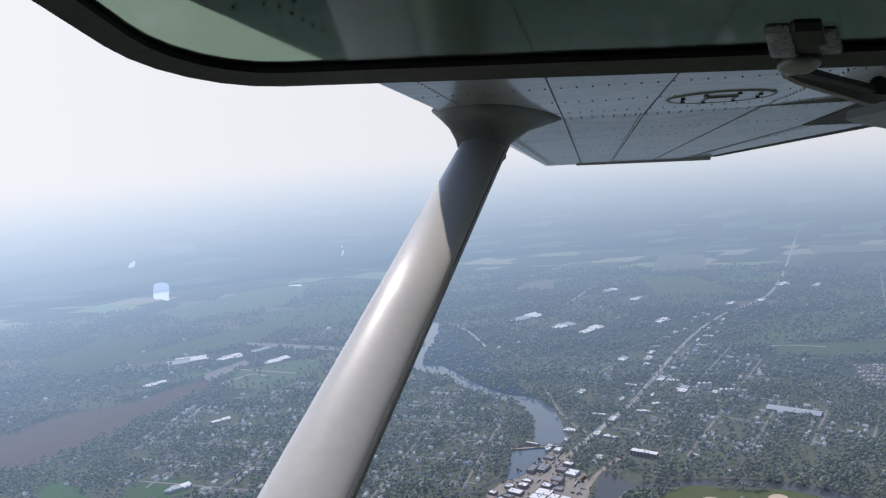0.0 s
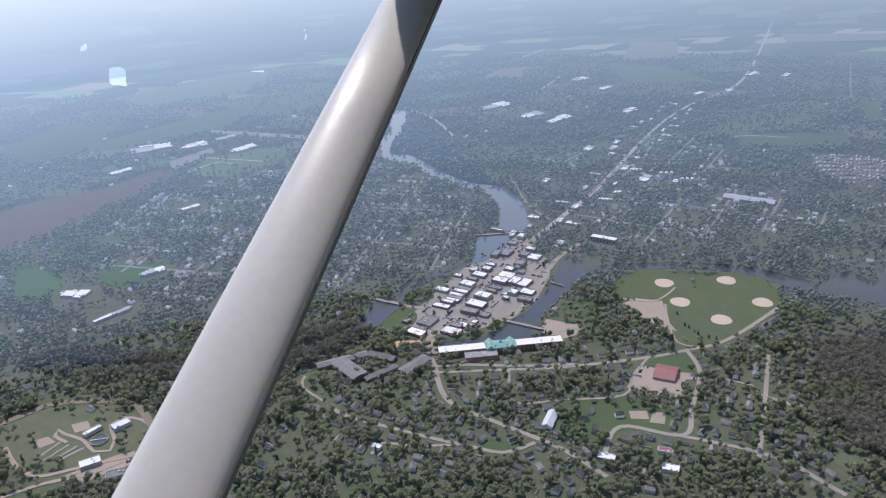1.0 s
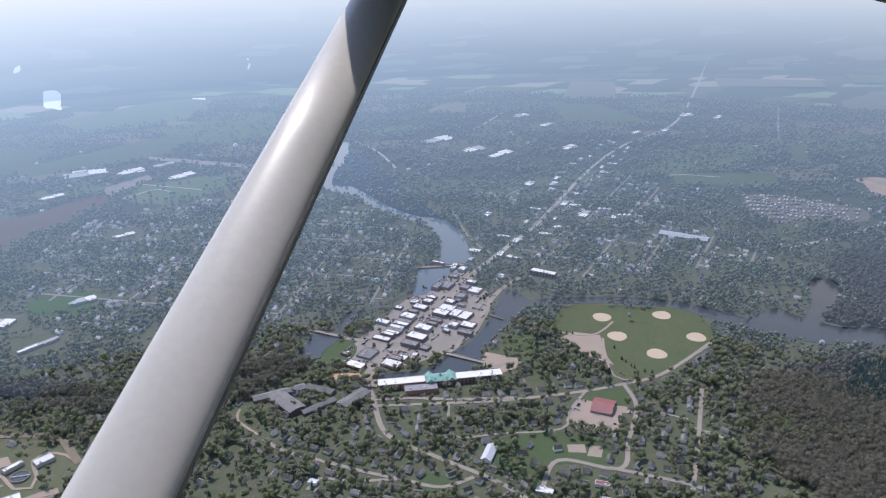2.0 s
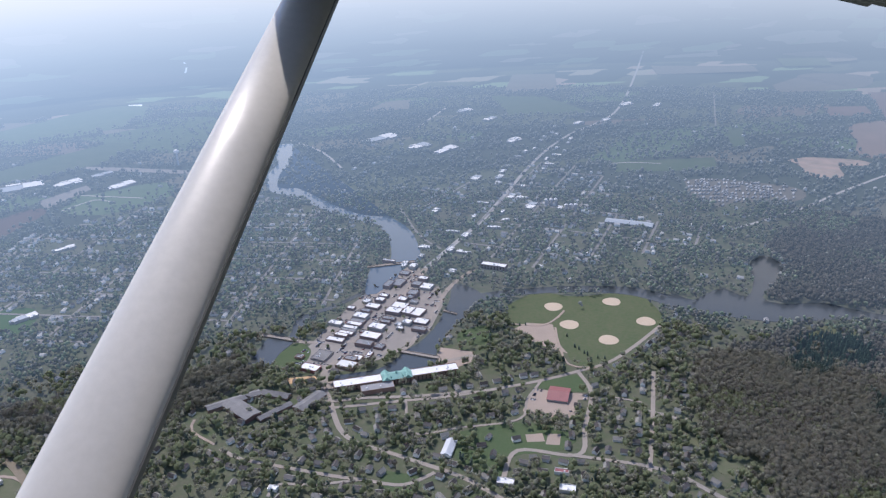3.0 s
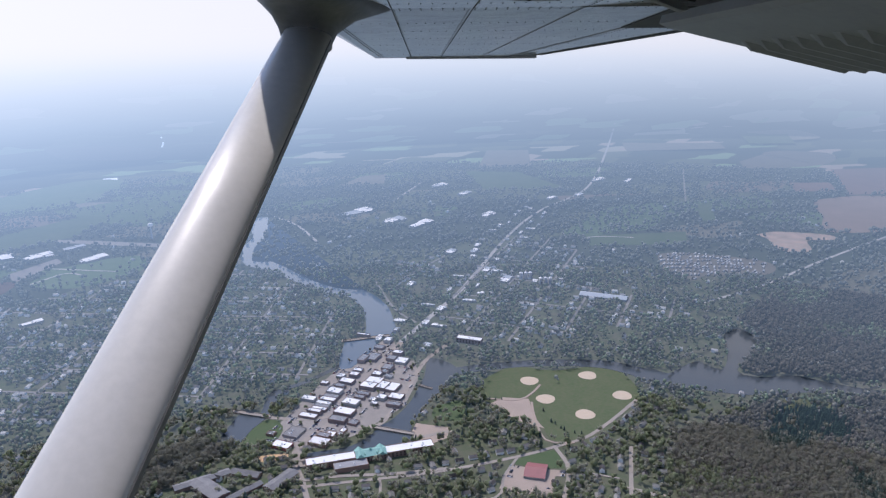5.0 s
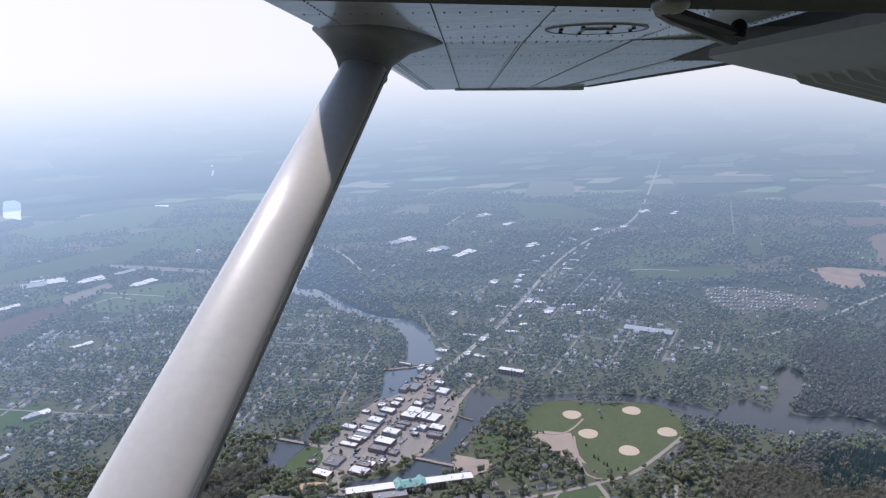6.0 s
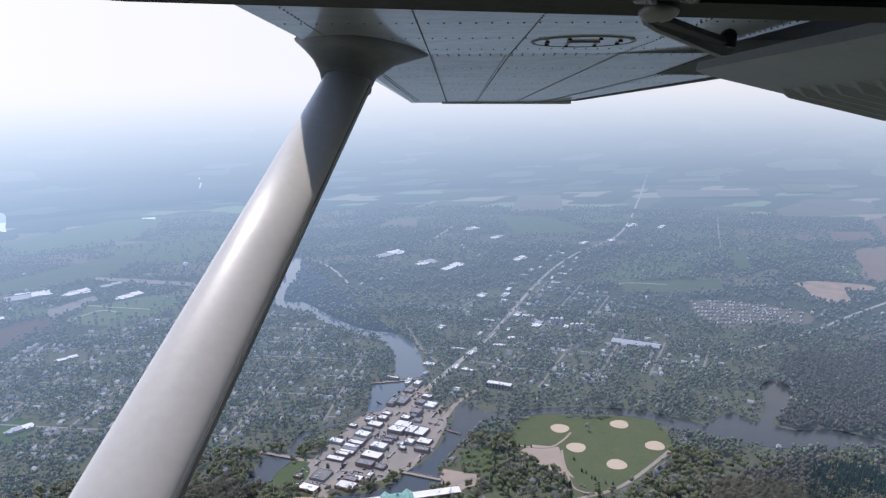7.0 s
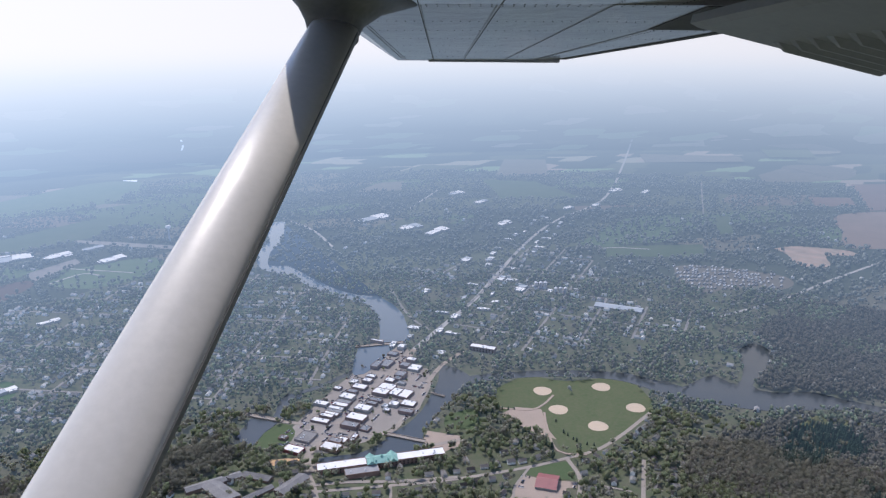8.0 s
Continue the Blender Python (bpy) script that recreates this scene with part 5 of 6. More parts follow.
D_SIDING = distance_material("far_house_siding", [(0.66, 0.65, 0.63), (0.50, 0.49, 0.47), (0.78, 0.77, 0.75)], (0.02, 0.08), island=0.3)
D_SHINGLE = distance_material("far_shingle_roofs", [(0.30, 0.285, 0.275), (0.20, 0.19, 0.185), (0.52, 0.50, 0.48)], (0.02, 0.08), island=0.7)
house_stuff("town_houses", "many small pale houses in rows under the trees", PLOTS, 31, D_SIDING, D_SHINGLE)
house_stuff("edge_houses", "scattered pale houses among trees", strewn(420, 1150, 1950, 33), 33, D_SIDING, D_SHINGLE)
D_HOUSES = distance_material("distant_house_paint", [(0.42, 0.42, 0.42), (0.34, 0.34, 0.35), (0.62, 0.61, 0.6)], island=0.5)
house_stuff("far_houses", "small pale houses far across the river", strewn(150, 1950, 2700, 32), 32, D_SIDING, D_HOUSES)
PARK = [p[0] for p in PATCHES if p[1] == "trailer_park"][0]
g = np.random.default_rng(40)
vs, fs = [], []
for i in range(-9, 10):
    for j in range(-14, 15):
        u, v = j * 9.5 + g.uniform(-2, 2), i * 24 + 7 * math.sin(j * 0.5 + i) + g.uniform(-2, 2)
        c = (1250 + u * math.cos(-0.62) - v * math.sin(-0.62), 1590 + u * math.sin(-0.62) + v * math.cos(-0.62))
        if g.random() < 0.16 or not inside(np.array([c[0]]), np.array([c[1]]), PARK)[0]:
            continue
        o = len(vs)
        ta = 0.75 + g.uniform(-0.25, 0.25)
        vs += [(c[0] + sx * 7 * math.cos(ta) - sy * 2.1 * math.sin(ta), c[1] + sx * 7 * math.sin(ta) + sy * 2.1 * math.cos(ta), z) for z in (-0.2, 3.2) for sx, sy in ((-1, -1), (1, -1), (1, 1), (-1, 1))]
        vs += [(c[0] + sx * 7 * math.cos(ta), c[1] + sx * 7 * math.sin(ta), 3.9) for sx in (-1, 1)]
        fs += [tuple(o + q for q in f) for f in ((4, 5, 9, 8), (6, 7, 8, 9), (0, 1, 5, 4), (1, 2, 6, 9, 5), (2, 3, 7, 6), (3, 0, 4, 8, 7))]
D_TRAILER = distance_material("trailer_home_metal", [(0.34, 0.335, 0.33), (0.26, 0.255, 0.25), (0.44, 0.435, 0.43)], (0.02, 0.08), island=0.45)
tagged(joined("trailer_homes", vs, fs, D_TRAILER), "close rows of long pale trailer homes", "houses", kind="stuff")

# ---- bridges ----
BR = [(271, 1460), (366, 1452), (28, 1251), (94, 1202), (250, 1106), (300, 1066), (129, 1103), (123, 1036), (360, 1219), (375, 1201)]
for k, (w, lab) in enumerate(((9, "low concrete dam bridge over the river"), (9, "long concrete bridge west of the town"), (8, "concrete bridge over the mill race"), (14, "street bridge beside the mill"), (4, "narrow footbridge over the race"))):
    a, e = np.array(BR[2 * k], float), np.array(BR[2 * k + 1], float)
    ln = float(np.linalg.norm(e - a)) + 6
    br = empty("bridge", pose(*((a + e) / 2), 0, 0, 0, math.degrees(math.atan2(*(e - a)[::-1]))), lab, "bridge")
    part("deck", box(bmesh.new(), -ln / 2, ln / 2, -w / 2, w / 2, 0.7, 1.6), M_CONC, br)
    for s in (-1, 1):
        part("parapet", box(bmesh.new(), -ln / 2, ln / 2, s * w / 2 - 0.25, s * w / 2 + 0.25, 1.6, 2.6), M_CONC, br)
    for u in np.linspace(-0.35, 0.35, 3):
        part("pier", box(bmesh.new(), u * ln - 0.8, u * ln + 0.8, -w / 2 + 0.5, w / 2 - 0.5, -0.3, 0.7), M_CONC, br)

# ---- parked cars ----
def car_model(shade, name):
    c = empty("car", pose(0, 0, 0), "parked %s car by the shops" % name, "car", "parked cars")
    mat = material("car_paint_" + name, [shade, tuple(v * 0.9 for v in shade), tuple(v * 1.05 for v in shade)], 0.25, (0.2, 1.0), coat=0.7)
    bm = bmesh.new()
    prof = [(-2.25, 0.35), (2.25, 0.35), (2.3, 0.7), (2.1, 0.9), (-2.2, 0.95), (-2.3, 0.7)]
    loft(bm, [[(x, y * 0.9, z) for x, z in prof] for y in (-1, 1)])
    part("body", bm, mat, c)
    bm = bmesh.new()
    prof = [(-1.9, 0.93), (1.0, 0.9), (0.4, 1.42), (-1.3, 1.45)]
    loft(bm, [[(x, y * 0.78, z) for x, z in prof] for y in (-1, 1)])
    part("cabin", bm, M_GLASS, c)
    for sx in (-1.4, 1.4):
        for sy in (-0.82, 0.82):
            bm = bmesh.new()
            bmesh.ops.create_cone(bm, cap_ends=True, segments=10, radius1=0.34, radius2=0.34, depth=0.22, matrix=pose(sx, sy, 0.34, 90, 0, 0))
            part("wheel", bm, M_TYRE, c)
    return c


CARS = [car_model(s, n) for s, n in (((0.75, 0.75, 0.75), "white"), ((0.45, 0.46, 0.48), "silver"), ((0.05, 0.05, 0.055), "black"), ((0.28, 0.05, 0.05), "red"), ((0.08, 0.12, 0.22), "blue"))]
g = np.random.default_rng(51)
n_cars, tries, parked = 0, 0, []
pav = [[p[0] for p in PATCHES if p[1] == nm][0] for nm in ("town_paving", "hall_lot")]
while n_cars < 250 and tries < 900:
    tries += 1
    poly = pav[0] if n_cars < 236 else pav[1]
    q = np.array(poly, float)
    px, py = g.uniform(q[:, 0].min(), q[:, 0].max()), g.uniform(q[:, 1].min(), q[:, 1].max())
    along = STREET + g.choice([0, 90])
    dx, dy = math.cos(radians(along)) * 2.9, math.sin(radians(along)) * 2.9
    for k in range(int(g.integers(4, 12))):
        cx, cy = px + k * dx, py + k * dy
        if g.random() < 0.25 or not inside(np.array([cx]), np.array([cy]), poly)[0] or any(math.hypot(cx - bx, cy - by) < r + 1 for bx, by, r in BUILT) or any(math.hypot(cx - u, cy - v) < 2.7 for u, v in parked):
            continue
        if n_cars >= 250:
            break
        parked.append((cx, cy))
        m = pose(cx, cy, 0.36, 0, 0, along + 90 + g.uniform(-3, 3))
        i = n_cars if n_cars < 5 else int(g.choice(5, p=[0.32, 0.3, 0.14, 0.12, 0.12]))
        if n_cars < 5:
            CARS[i].matrix_world = m
        else:
            copy_thing(CARS[i], m)
        n_cars += 1

# ---- the aircraft ----
AXES = Matrix([[0.9547, 0.2959, 0.0338], [-0.2977, 0.9516, 0.076], [-0.0097, -0.0826, 0.9965]]).to_4x4()      # columns: aft, outboard, up
plane = empty("airplane", Matrix.Translation((0, 0, EYE)) @ AXES, "white high-wing light airplane in flight, side window open", "airplane")


def wing_ring(y, le, te, low, top, n=6):
    """A wing section at span y: flat underside, round nose, arched top."""
    c = te - le
    pts = [(te, low + 0.012), (te - 0.25 * c, low), (le + 0.3 * c, low), (le + 0.05 * c, low), (le - 0.005, low + 0.035), (le - 0.045, low + 0.07), (le - 0.058, low + 0.105), (le - 0.02, low + 0.15),
           (le + 0.1 * c, low + (top - low) * 0.85), (le + 0.3 * c, top), (le + 0.6 * c, low + (top - low) * 0.8), (te, low + 0.035)]
    return [(x, y, z) for x, z in pts]


def LOW_Z(y):
    return 0.17 - (y - 2.302) * 0.0315


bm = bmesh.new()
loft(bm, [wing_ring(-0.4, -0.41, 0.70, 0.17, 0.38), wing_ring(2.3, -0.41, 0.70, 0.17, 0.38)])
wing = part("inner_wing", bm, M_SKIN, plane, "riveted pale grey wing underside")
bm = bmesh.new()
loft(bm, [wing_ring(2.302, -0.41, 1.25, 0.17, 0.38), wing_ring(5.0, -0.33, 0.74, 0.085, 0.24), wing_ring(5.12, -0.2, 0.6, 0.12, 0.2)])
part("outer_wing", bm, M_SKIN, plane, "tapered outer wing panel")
# recess backing painted near black for the shade inside
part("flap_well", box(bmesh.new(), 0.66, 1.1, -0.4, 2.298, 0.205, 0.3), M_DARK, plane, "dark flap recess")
# thin dark plate on the skin stands in for a shaded gap
bm = bmesh.new()
loft(bm, [[(px, py, LOW_Z(py) + dz) for px, py in ((0.715, 2.315), (0.722, 2.97), (0.935, 2.995), (1.215, 2.315))] for dz in (0.002, -0.003)])
part("aileron_gap", bm, M_DARK, plane, "dark plate painted as the shaded gap ahead of the aileron")

bm = bmesh.new()
prof = [(0.80, 0.083), (0.685, 0.1105), (0.662, 0.122), (0.668, 0.145), (0.76, 0.162), (0.9, 0.125), (1.205, -0.004), (1.205, -0.014)]
loft(bm, [[(x, -0.4, z) for x, z in prof], [(x, 2.29, z) for x, z in prof]])
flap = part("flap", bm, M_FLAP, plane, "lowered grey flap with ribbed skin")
for i in range(26):
    yy = 2.20 - i * 0.098
    bm = bmesh.new()
    rr = []
    for x in (0.86, 0.89, 1.15, 1.17):
        z = 0.083 - (x - 0.80) * (0.097 / 0.405)
        h = 0.018 if 0.88 < x < 1.16 else 0.0005
        rr.append([(x, yy - 0.024, z + 0.001), (x, yy - 0.006, z - h), (x, yy + 0.006, z - h), (x, yy + 0.024, z + 0.001), (x, yy, z + 0.002)])
    part("bead", loft(bm, rr), M_FLAP, flap)


def strut_ring(c, half, axis, thick, n=28):
    """A streamlined section: round nose forward, thin tail aft."""
    ax = Vector((1, 0, 0)) - axis * axis.x
    ax.normalize()
    th = axis.cross(ax)
    out = []
    for i in range(n):
        a = 2 * math.pi * i / n
        u = -math.cos(a)
        t = math.copysign(abs(math.sin(a)) ** 0.75, math.sin(a)) * (0.86 - 0.14 * u)
        out.append(tuple(c + ax * (u * half) + th * (t * thick)))
    return out


S_TOP, S_LOW = Vector((-0.2755, 2.0, 0.078)), Vector((-0.486, 1.05, -0.5525))
S_AX = (S_TOP - S_LOW).normalized()


def strut_at(y):
    return S_LOW + (S_TOP - S_LOW) * ((y - 1.05) / 0.95)


bm = bmesh.new()
loft(bm, [strut_ring(strut_at(yy), 0.0765 - (yy - 1.05) * 0.017, S_AX, 0.036) for yy in (0.12, 0.6, 1.05, 1.5, 2.08)])
part("strut", smooth(bm), M_PAINT, plane, "glossy white streamlined wing strut")

# dark strip added for the shade along the strut's tail
bm = bmesh.new()
rr = []
for yy in (0.12, 1.05, 2.0):
    c = strut_at(yy)
    ax = (Vector((1, 0, 0)) - S_AX * S_AX.x).normalized()
    th = S_AX.cross(ax)
    e = c + ax * (0.0765 - (yy - 1.05) * 0.017)
    rr.append([tuple(e + ax * u + th * v) for u, v in ((-0.005, 0.009), (0.001, 0.007), (0.002, 0.0), (0.001, -0.007), (-0.005, -0.009))])
part("trailing_edge", loft(bm, rr), M_CUFF, plane, "dark strip painting the shade along the strut's tail")

# its shadow under the wing is in the dark base colour
# cuff where the strut meets the wing
bm = bmesh.new()
rings = []
base = strut_ring(strut_at(1.99), 0.064, S_AX, 0.043)
for k, lift in ((0, 0.0), (0.1, 0.02), (0.3, 0.045), (0.6, 0.07), (1.0, 0.098)):
    ring = []
    for i, p in enumerate(base):
        a = 2 * math.pi * i / len(base)
        u, t = -math.cos(a), math.sin(a)
        foot = Vector((-0.245 + (0.175 if u > 0 else 0.15) * u, 2.02 + 0.30 * t + 0.33 * max(u, 0) ** 2, 0.176))
        q = Vector(p)
        e = k ** 2.1
        ring.append((q.x + (foot.x - q.x) * e, q.y + (foot.y - q.y) * e + (0.02 * (1 - k)), q.z + (foot.z - q.z) * k))
    rings.append(ring)
loft(bm, rings)
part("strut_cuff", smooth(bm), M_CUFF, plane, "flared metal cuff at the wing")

# opened side window, swung up under the wing
W_X0, W_X1 = -0.43, 0.62


def window_loop(inset, n=7):
    """Points of the rounded window outline in its own plane (x, distance from the hinge)."""
    x0, x1, v1, r = W_X0 + inset, W_X1 - inset, 0.487 - inset, 0.12 - inset * 0.6
    pts = [(x0, 0.0)]
    pts += [(x0 + r - r * math.cos(a), v1 - r + r * math.sin(a)) for a in np.linspace(0, math.pi / 2, n)]
    pts += [(x1 - r + r * math.sin(a), v1 - r + r * math.cos(a)) for a in np.linspace(0, math.pi / 2, n)]
    return pts + [(x1, 0.0)]


HINGE, FREE = Vector((0, 0.29, 0.206)), Vector((0, 0.765, 0.0995))
W_DIR = (FREE - HINGE).normalized()
W_NRM = Vector((1, 0, 0)).cross(W_DIR)


def on_window(x, v, n):
    return tuple(Vector((x, 0, -0.033 * x)) + HINGE + W_DIR * v + W_NRM * n)


win = part("window_frame", loft(bmesh.new(), [[on_window(*p, n) for p in window_loop(ins)] for ins, n in ((0, 0.009), (0, -0.009), (0.032, -0.007), (0.032, 0.007), (0, 0.009))], False), M_RUBBER, plane, "black frame of the opened side window")
bm = bmesh.new()
loft(bm, [[on_window(*p, n) for p in window_loop(0.03)] for n in (-0.002, 0.002)])
pane = part("pane", bm, M_CLEAR, win, "green-tinted clear acrylic pane")
def ball(bm, c, rx, ry, rz):
    bmesh.ops.create_uvsphere(bm, u_segments=14, v_segments=8, radius=1.0, matrix=Matrix.Translation(c) @ Matrix.Diagonal((rx, ry, rz, 1)))
    return bm


# latch at the frame's edge with its folding stay
def plate(pts, across, thick):
    """A flat bar along the points with rounded edges."""
    rr = []
    for p, w in pts:
        p, a, n = Vector(p), Vector(across) * w, Vector(thick)
        rr.append([tuple(p - a + n * 0.4), tuple(p - a * 0.8 + n), tuple(p + a * 0.8 + n), tuple(p + a + n * 0.4), tuple(p + a - n * 0.4), tuple(p + a * 0.8 - n), tuple(p - a * 0.8 - n), tuple(p - a - n * 0.4)])
    return loft(bmesh.new(), rr)


def knuckle(bm, x, v, n, rx, rv, rn):
    """A rounded lump in the window's own directions."""
    turn = Matrix((Vector((1, 0, 0)), W_DIR, W_NRM)).transposed().to_4x4()
    bmesh.ops.create_uvsphere(bm, u_segments=12, v_segments=8, radius=1.0, matrix=Matrix.Translation(on_window(x, v, n)) @ turn @ Matrix.Diagonal((rx, rv, rn, 1)))
    return bm


def cheek(x0, x1, profile, lean=0.0):
    """A faceted cast block across the frame: profile in (distance from the hinge, height off the window), corners broken."""
    bm = bmesh.new()
    mid = (sum(p[0] for p in profile) / len(profile), sum(p[1] for p in profile) / len(profile))
    rr = []
    for x, k in ((x0, 0.86), (x0 + 0.0022, 1.0), (x1 - 0.0022, 1.0), (x1, 0.86)):
        rr.append([on_window(x + lean * (v - mid[0]), mid[0] + (v - mid[0]) * k, mid[1] + (n - mid[1]) * k) for v, n in profile])
    return loft(bm, rr)


part("latch", cheek(0.140, 0.160, ((0.404, 0.002), (0.408, -0.007), (0.428, -0.014), (0.433, -0.018), (0.450, -0.012), (0.456, -0.007), (0.457, 0.002)), 0.30), M_LATCH, win, "worn chrome latch cheek")
part("latch_cheek", cheek(0.180, 0.196, ((0.414, 0.002), (0.418, -0.007), (0.430, -0.012), (0.434, -0.0165), (0.446, -0.011), (0.452, -0.007), (0.453, 0.002)), 0.35), M_LATCH, win, "polished worn latch cheek")
part("latch_hinge", smooth(knuckle(bmesh.new(), 0.172, 0.472, -0.010, 0.0185, 0.018, 0.0085)), M_STAY, win, "scratched metal hinge below the latch")
bm = bmesh.new()
bmesh.ops.create_cone(bm, cap_ends=True, segments=12, radius1=0.0035, radius2=0.0035, depth=0.012, matrix=pose(0.178, 0.745, 0.095, 0, 90, 0))
part("latch_pin", smooth(bm), M_LATCH, win)
# black block painted as the shaded recess between the cheeks
part("latch_core", cheek(0.158, 0.182, ((0.398, 0.002), (0.404, -0.008), (0.426, -0.011), (0.452, -0.008), (0.455, 0.002)), 0.30), M_RUBBER, win, "black block for the dark recess of the latch")
part("stay_arm", plate([((0.163, 0.764, 0.0825), 0.75), ((0.176, 0.778, 0.0795), 1.0), ((0.272, 0.893, 0.0645), 1.0), ((0.284, 0.905, 0.0635), 0.55)], (-0.003, 0.0, 0.0072), (0.002, -0.002, 0.0005)), M_STAY, win, "grey folding stay arm")
part("stay_spring", plate([((0.170, 0.750, 0.0825), 1.0), ((0.224, 0.818, 0.0775), 0.8), ((0.276, 0.882, 0.0725), 1.0)], (-0.001, 0.0, 0.0042), (0.003, -0.004, 0.001)), M_RUBBER, win, "black spring bar over the stay")
bm = bmesh.new()
rr = []
for d, k in ((-0.004, 0.82), (-0.0028, 1.0), (0.0028, 1.0), (0.004, 0.82)):
    ring = [(0.2785 + 0.0082 * k * math.sin(a), 0.878 + d, 0.0780 + 0.0080 * k * math.cos(a)) for a in np.linspace(-math.pi / 2, math.pi / 2, 11)]
    rr.append(ring + [(0.2785 + 0.0070 * k, 0.878 + d, 0.0665), (0.2785 - 0.0060 * k, 0.878 + d, 0.0685)])
loft(bm, rr)
part("stay_knob", bm, M_RUBBER, win, "black rubber stay knob")

# ---- rivets, seams and hatch on the wing's underside ----
LOW = 0.17


def under_z(y):
    return LOW if y <= 2.302 else LOW - (y - 2.302) * (0.085 / 2.698)


def rivet_row(pts, gap=0.03, r=0.0029):
    """Flat domed rivet heads along a line on the underside, as verts and faces."""
    vs, fs = [], []
    for (x0, y0), (x1, y1) in zip(pts, pts[1:]):
        n = max(1, int(math.hypot(x1 - x0, y1 - y0) / gap))
        for i in range(n):
            x, y = x0 + (x1 - x0) * i / n, y0 + (y1 - y0) * i / n
            z, o = under_z(y), len(vs)
            vs += [(x + r * math.cos(a), y + r * math.sin(a), z + 0.0005) for a in np.linspace(0, 2 * math.pi, 6, endpoint=False)] + [(x, y, z - 0.0026)]
            fs += [(o + k, o + 6, o + (k + 1) % 6) for k in range(6)]
    return vs, fs


def le(y):
    return -0.33 if y <= 2.3 else -0.33 + (y - 2.3) * 0.035


def te(y):
    return 0.66 if y <= 2.3 else 1.18 - (y - 2.3) * 0.19


V, Fc = [], []
ROWS_Y = [0.7, 0.98, 1.26, 1.55, 1.84, 2.13, 2.29, 2.33, 2.73, 3.05, 3.4, 3.8, 4.2, 4.6, 4.9]
lines = [[(le(yy), yy), (te(yy), yy)] for yy in ROWS_Y]
lines += [[(-0.08, 0.5), (-0.08, 2.3), (-0.06, 4.9)], [(0.145, 0.5), (0.145, 2.3), (0.12, 4.9)], [(0.456, 0.5), (0.456, 2.3), (0.36, 4.9)], [(0.63, 0.5), (0.63, 2.28)],
          [(0.84, 2.35), (0.54, 4.9)], [(1.12, 2.35), (0.66, 4.9)], [(-0.29, 0.5), (-0.29, 2.3), (-0.24, 4.9)]]
for ln in lines:
    v, f = rivet_row(ln)
    Fc += [tuple(k + len(V) for k in q) for q in f]
    V += v
rv = joined("rivets", V, Fc, M_RIVET)
rv.parent = plane
tagged(rv, "rows of small dark rivet heads", kind="stuff")


def seam(pts, w=0.004):
    """A raised lap edge along a line on the underside."""
    bm = bmesh.new()
    rr = []
    for (x, y), (x1, y1) in zip(pts, pts[1:] + [(2 * pts[-1][0] - pts[-2][0], 2 * pts[-1][1] - pts[-2][1])]):
        d = Vector((x1 - x, y1 - y, 0)).normalized()
        n = Vector((-d.y, d.x, 0)) * w
        z = under_z(y)
        rr.append([(x - n.x, y - n.y, z + 0.001), (x - n.x, y - n.y, z - 0.0016), (x + n.x, y + n.y, z - 0.0016), (x + n.x, y + n.y, z + 0.001)])
    return part("seam", loft(bm, rr), M_SEAM, plane)


seam([(-0.075, 2.31), (-0.055, 4.95)], 0.0007)
seam([(0.135, 2.31), (0.11, 4.95)], 0.0007)
seam([(0.45, 2.31), (0.355, 4.95)], 0.0007)
seam([(-0.28, 2.31), (-0.22, 4.95)], 0.0007)
seam([(0.80, 2.31), (0.53, 4.95)], 0.003)

bm = bmesh.new()
rr = []
for r, z in ((1.0, 0.0), (0.985, -0.003), (0.955, -0.003), (0.94, 0.0)):
    rr.append([(0.29 + 0.122 * r * math.cos(a), 1.93 + 0.13 * r * math.sin(a), LOW + z) for a in np.linspace(0, 2 * math.pi, 36, endpoint=False)])
loft(bm, rr, False)
hatch = part("hatch_rim", bm, M_SEAM, plane, "oval inspection hatch rim")
bm = bmesh.new()
loft(bm, [[(0.29 + 0.112 * math.cos(a), 1.93 + 0.12 * math.sin(a), LOW + z) for a in np.linspace(0, 2 * math.pi, 36, endpoint=False)] for z in (0.001, -0.002)])
part("hatch_cover", bm, M_SKIN, hatch)
bm = bmesh.new()
box(bm, 0.255, 0.325, 1.90, 1.905, LOW - 0.006, LOW - 0.002)
box(bm, 0.255, 0.26, 1.905, 1.95, LOW - 0.006, LOW - 0.002)
box(bm, 0.32, 0.325, 1.905, 1.95, LOW - 0.006, LOW - 0.002)
part("hatch_handle", bm, M_SEAM, hatch)
for i in range(8):
    a = i * math.pi / 4 + 0.3
    bm = bmesh.new()
    bmesh.ops.create_cone(bm, cap_ends=True, segments=8, radius1=0.006, radius2=0.004, depth=0.004, matrix=pose(0.29 + 0.09 * math.cos(a), 1.93 + 0.095 * math.sin(a), LOW - 0.004))
    part("screw", bm, M_DARK, hatch)

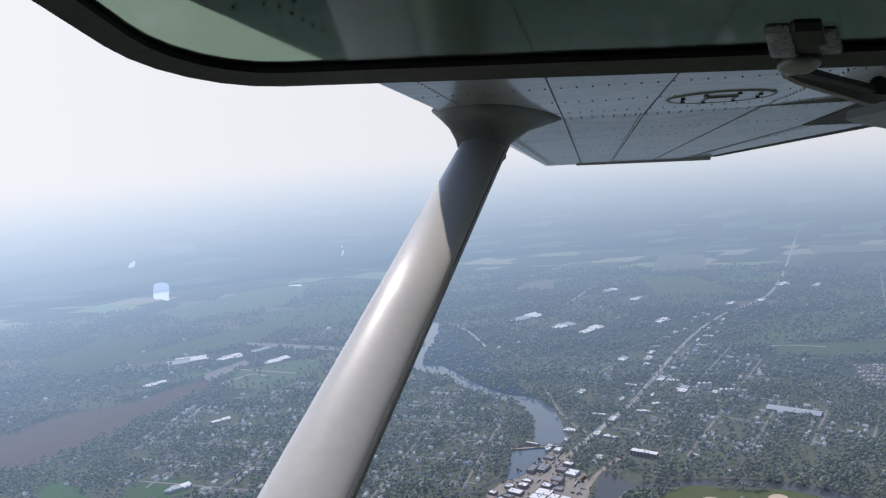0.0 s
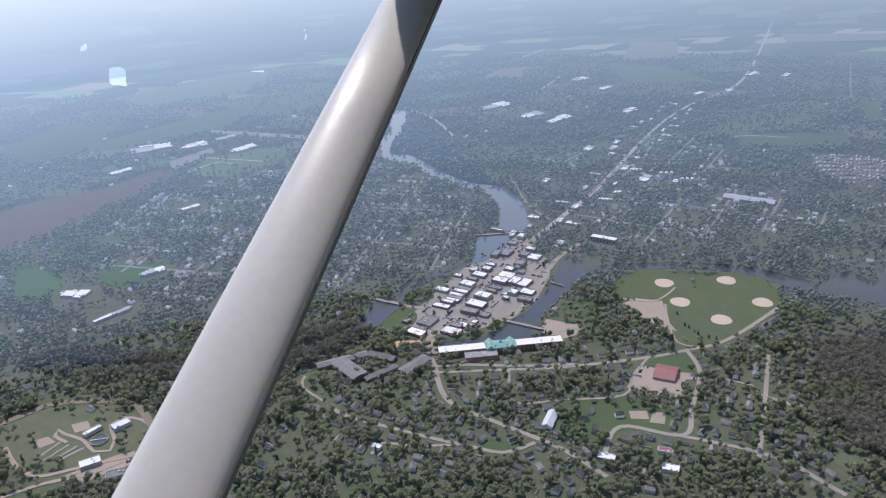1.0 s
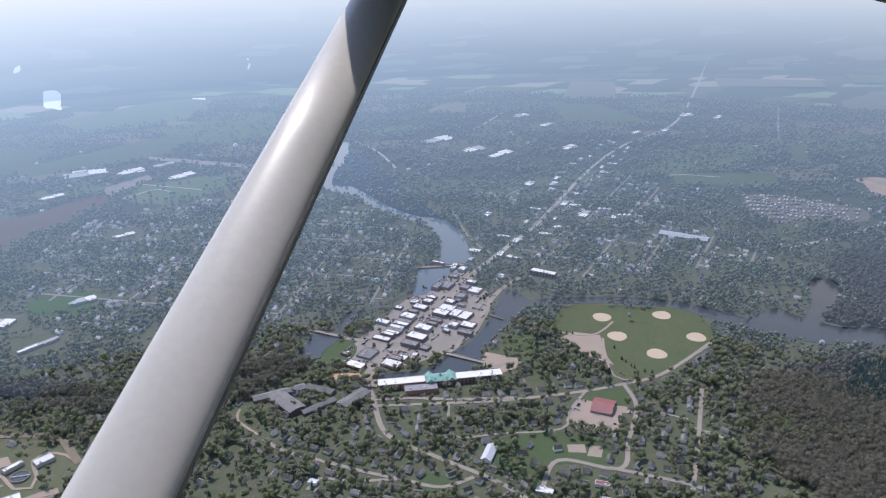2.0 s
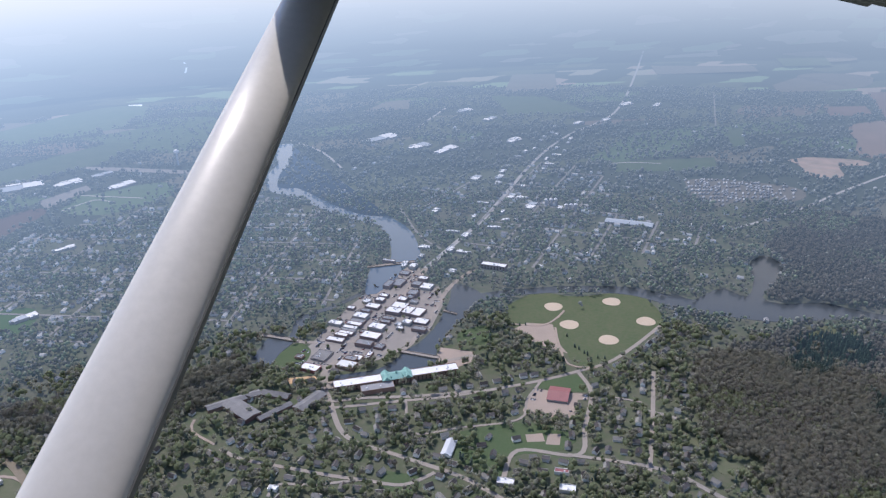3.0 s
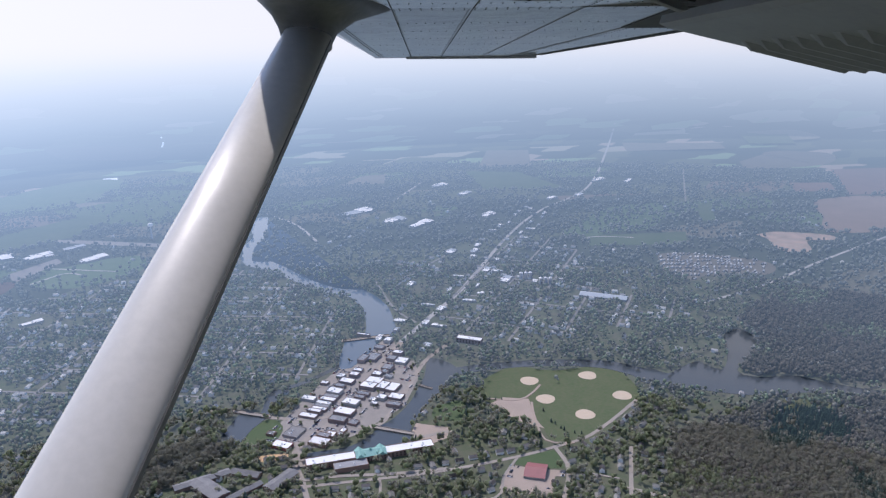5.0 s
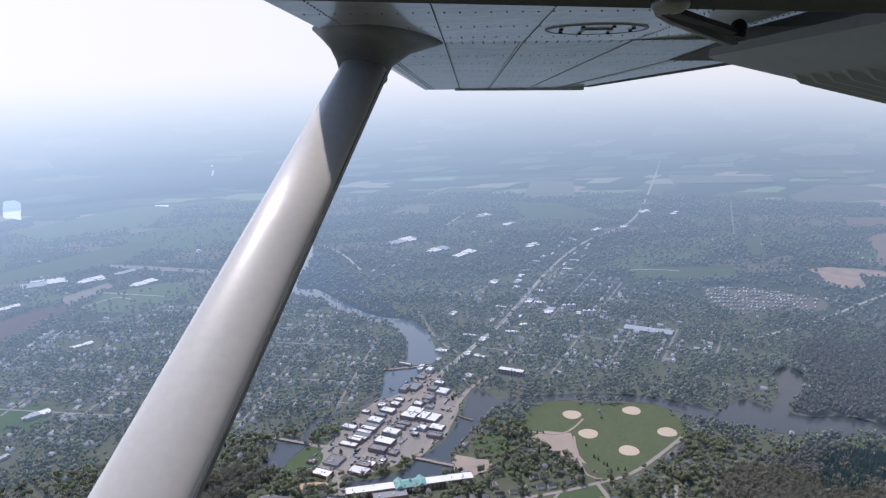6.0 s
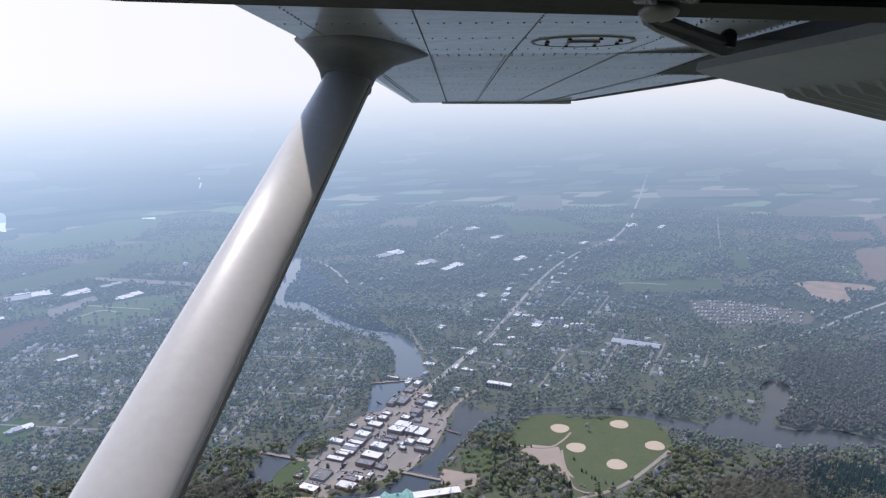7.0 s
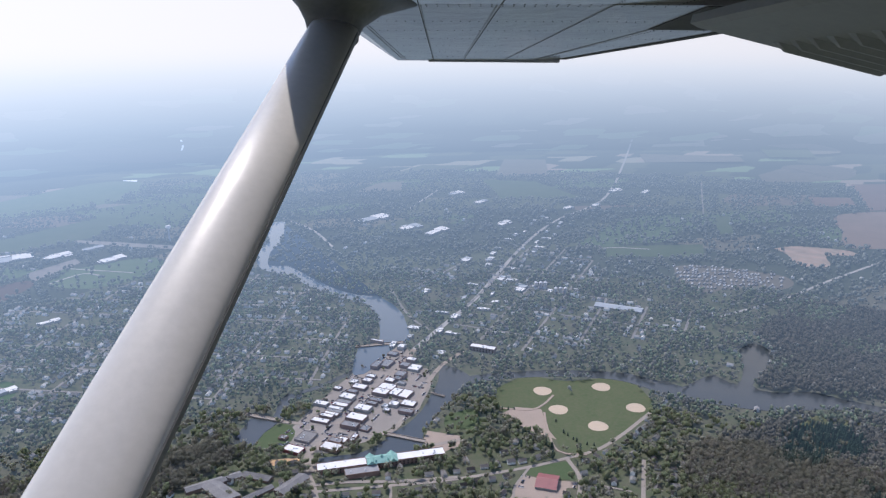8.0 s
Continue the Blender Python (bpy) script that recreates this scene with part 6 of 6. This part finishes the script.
# trailing strip of the aileron, its shade painted near black, and the tip's edge
bm = bmesh.new()
loft(bm, [[(x + dx, y, z + dz) for dx, dz in ((-0.035, -0.004), (0.012, -0.004), (0.012, 0.03), (-0.035, 0.02))] for x, y, z in ((1.238, 2.31, 0.18), (0.728, 4.99, 0.096))])
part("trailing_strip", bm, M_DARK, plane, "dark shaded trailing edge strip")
bm = bmesh.new()
loft(bm, [[(x, y + dy, z + dz) for dy, dz in ((-0.05, -0.002), (0.03, -0.004), (0.05, 0.05), (-0.05, 0.03))] for x, z in ((-0.09, 0.082), (0.3, 0.080), (0.70, 0.078)) for y in (5.0,)])
part("tip_edge", bm, M_FLAP, plane, "brownish wing tip edge")

# ---- cabin shell round the seat: plain, unseen, added to shade the strut ----
# grey in place of the body's white, to cut bounce onto the strut
M_LINING = material("grey_cabin_lining", [(0.12, 0.12, 0.12), (0.10, 0.10, 0.10), (0.14, 0.14, 0.135)], 0.9, (4, 40), local=True)
SIDE = 0.19
bm = bmesh.new()
box(bm, -1.1, 1.5, SIDE, SIDE + 0.02, -1.0, -0.40)
box(bm, -1.1, -0.52, SIDE, SIDE + 0.02, -0.40, 0.165)
box(bm, 0.66, 1.5, SIDE, SIDE + 0.02, -0.40, 0.165)
part("fuselage_side", bm, M_LINING, plane, "unseen fuselage side below the window, grey to cut bounce")


def hull_ring(x, w, z0, z1, n=20):
    """A rounded cross-section of the body; the seat is at its outboard side."""
    cy, cz, out = SIDE - 0.54, (z0 + z1) / 2, []
    for i in range(n):
        a = 2 * math.pi * i / n
        u, v = math.cos(a), math.sin(a)
        out.append((x, cy + w * math.copysign(abs(u) ** 0.55, u), cz + (z1 - z0) / 2 * math.copysign(abs(v) ** 0.55, v)))
    return out


for nm, rr in (("nose", ((-1.12, 0.53, -1.0, 0.16), (-1.7, 0.48, -0.95, -0.18), (-2.3, 0.40, -0.88, -0.25), (-2.5, 0.18, -0.7, -0.42))),
               ("tail_body", ((1.52, 0.53, -1.0, 0.30), (2.4, 0.40, -0.85, 0.16), (4.2, 0.18, -0.45, 0.0), (5.2, 0.06, -0.25, -0.05)))):
    part(nm, smooth(loft(bmesh.new(), [hull_ring(*r) for r in rr])), M_LINING, plane)
bm = bmesh.new()
box(bm, -1.1, 1.5, SIDE - 1.10, SIDE - 1.07, -1.0, 0.30)
box(bm, -1.1, 1.5, SIDE - 1.07, SIDE - 0.003, -1.03, -1.0)
box(bm, -1.1, 1.5, SIDE - 1.07, -0.42, 0.30, 0.34)
part("cabin_lining", bm, M_LINING, plane, "plain grey cabin lining")
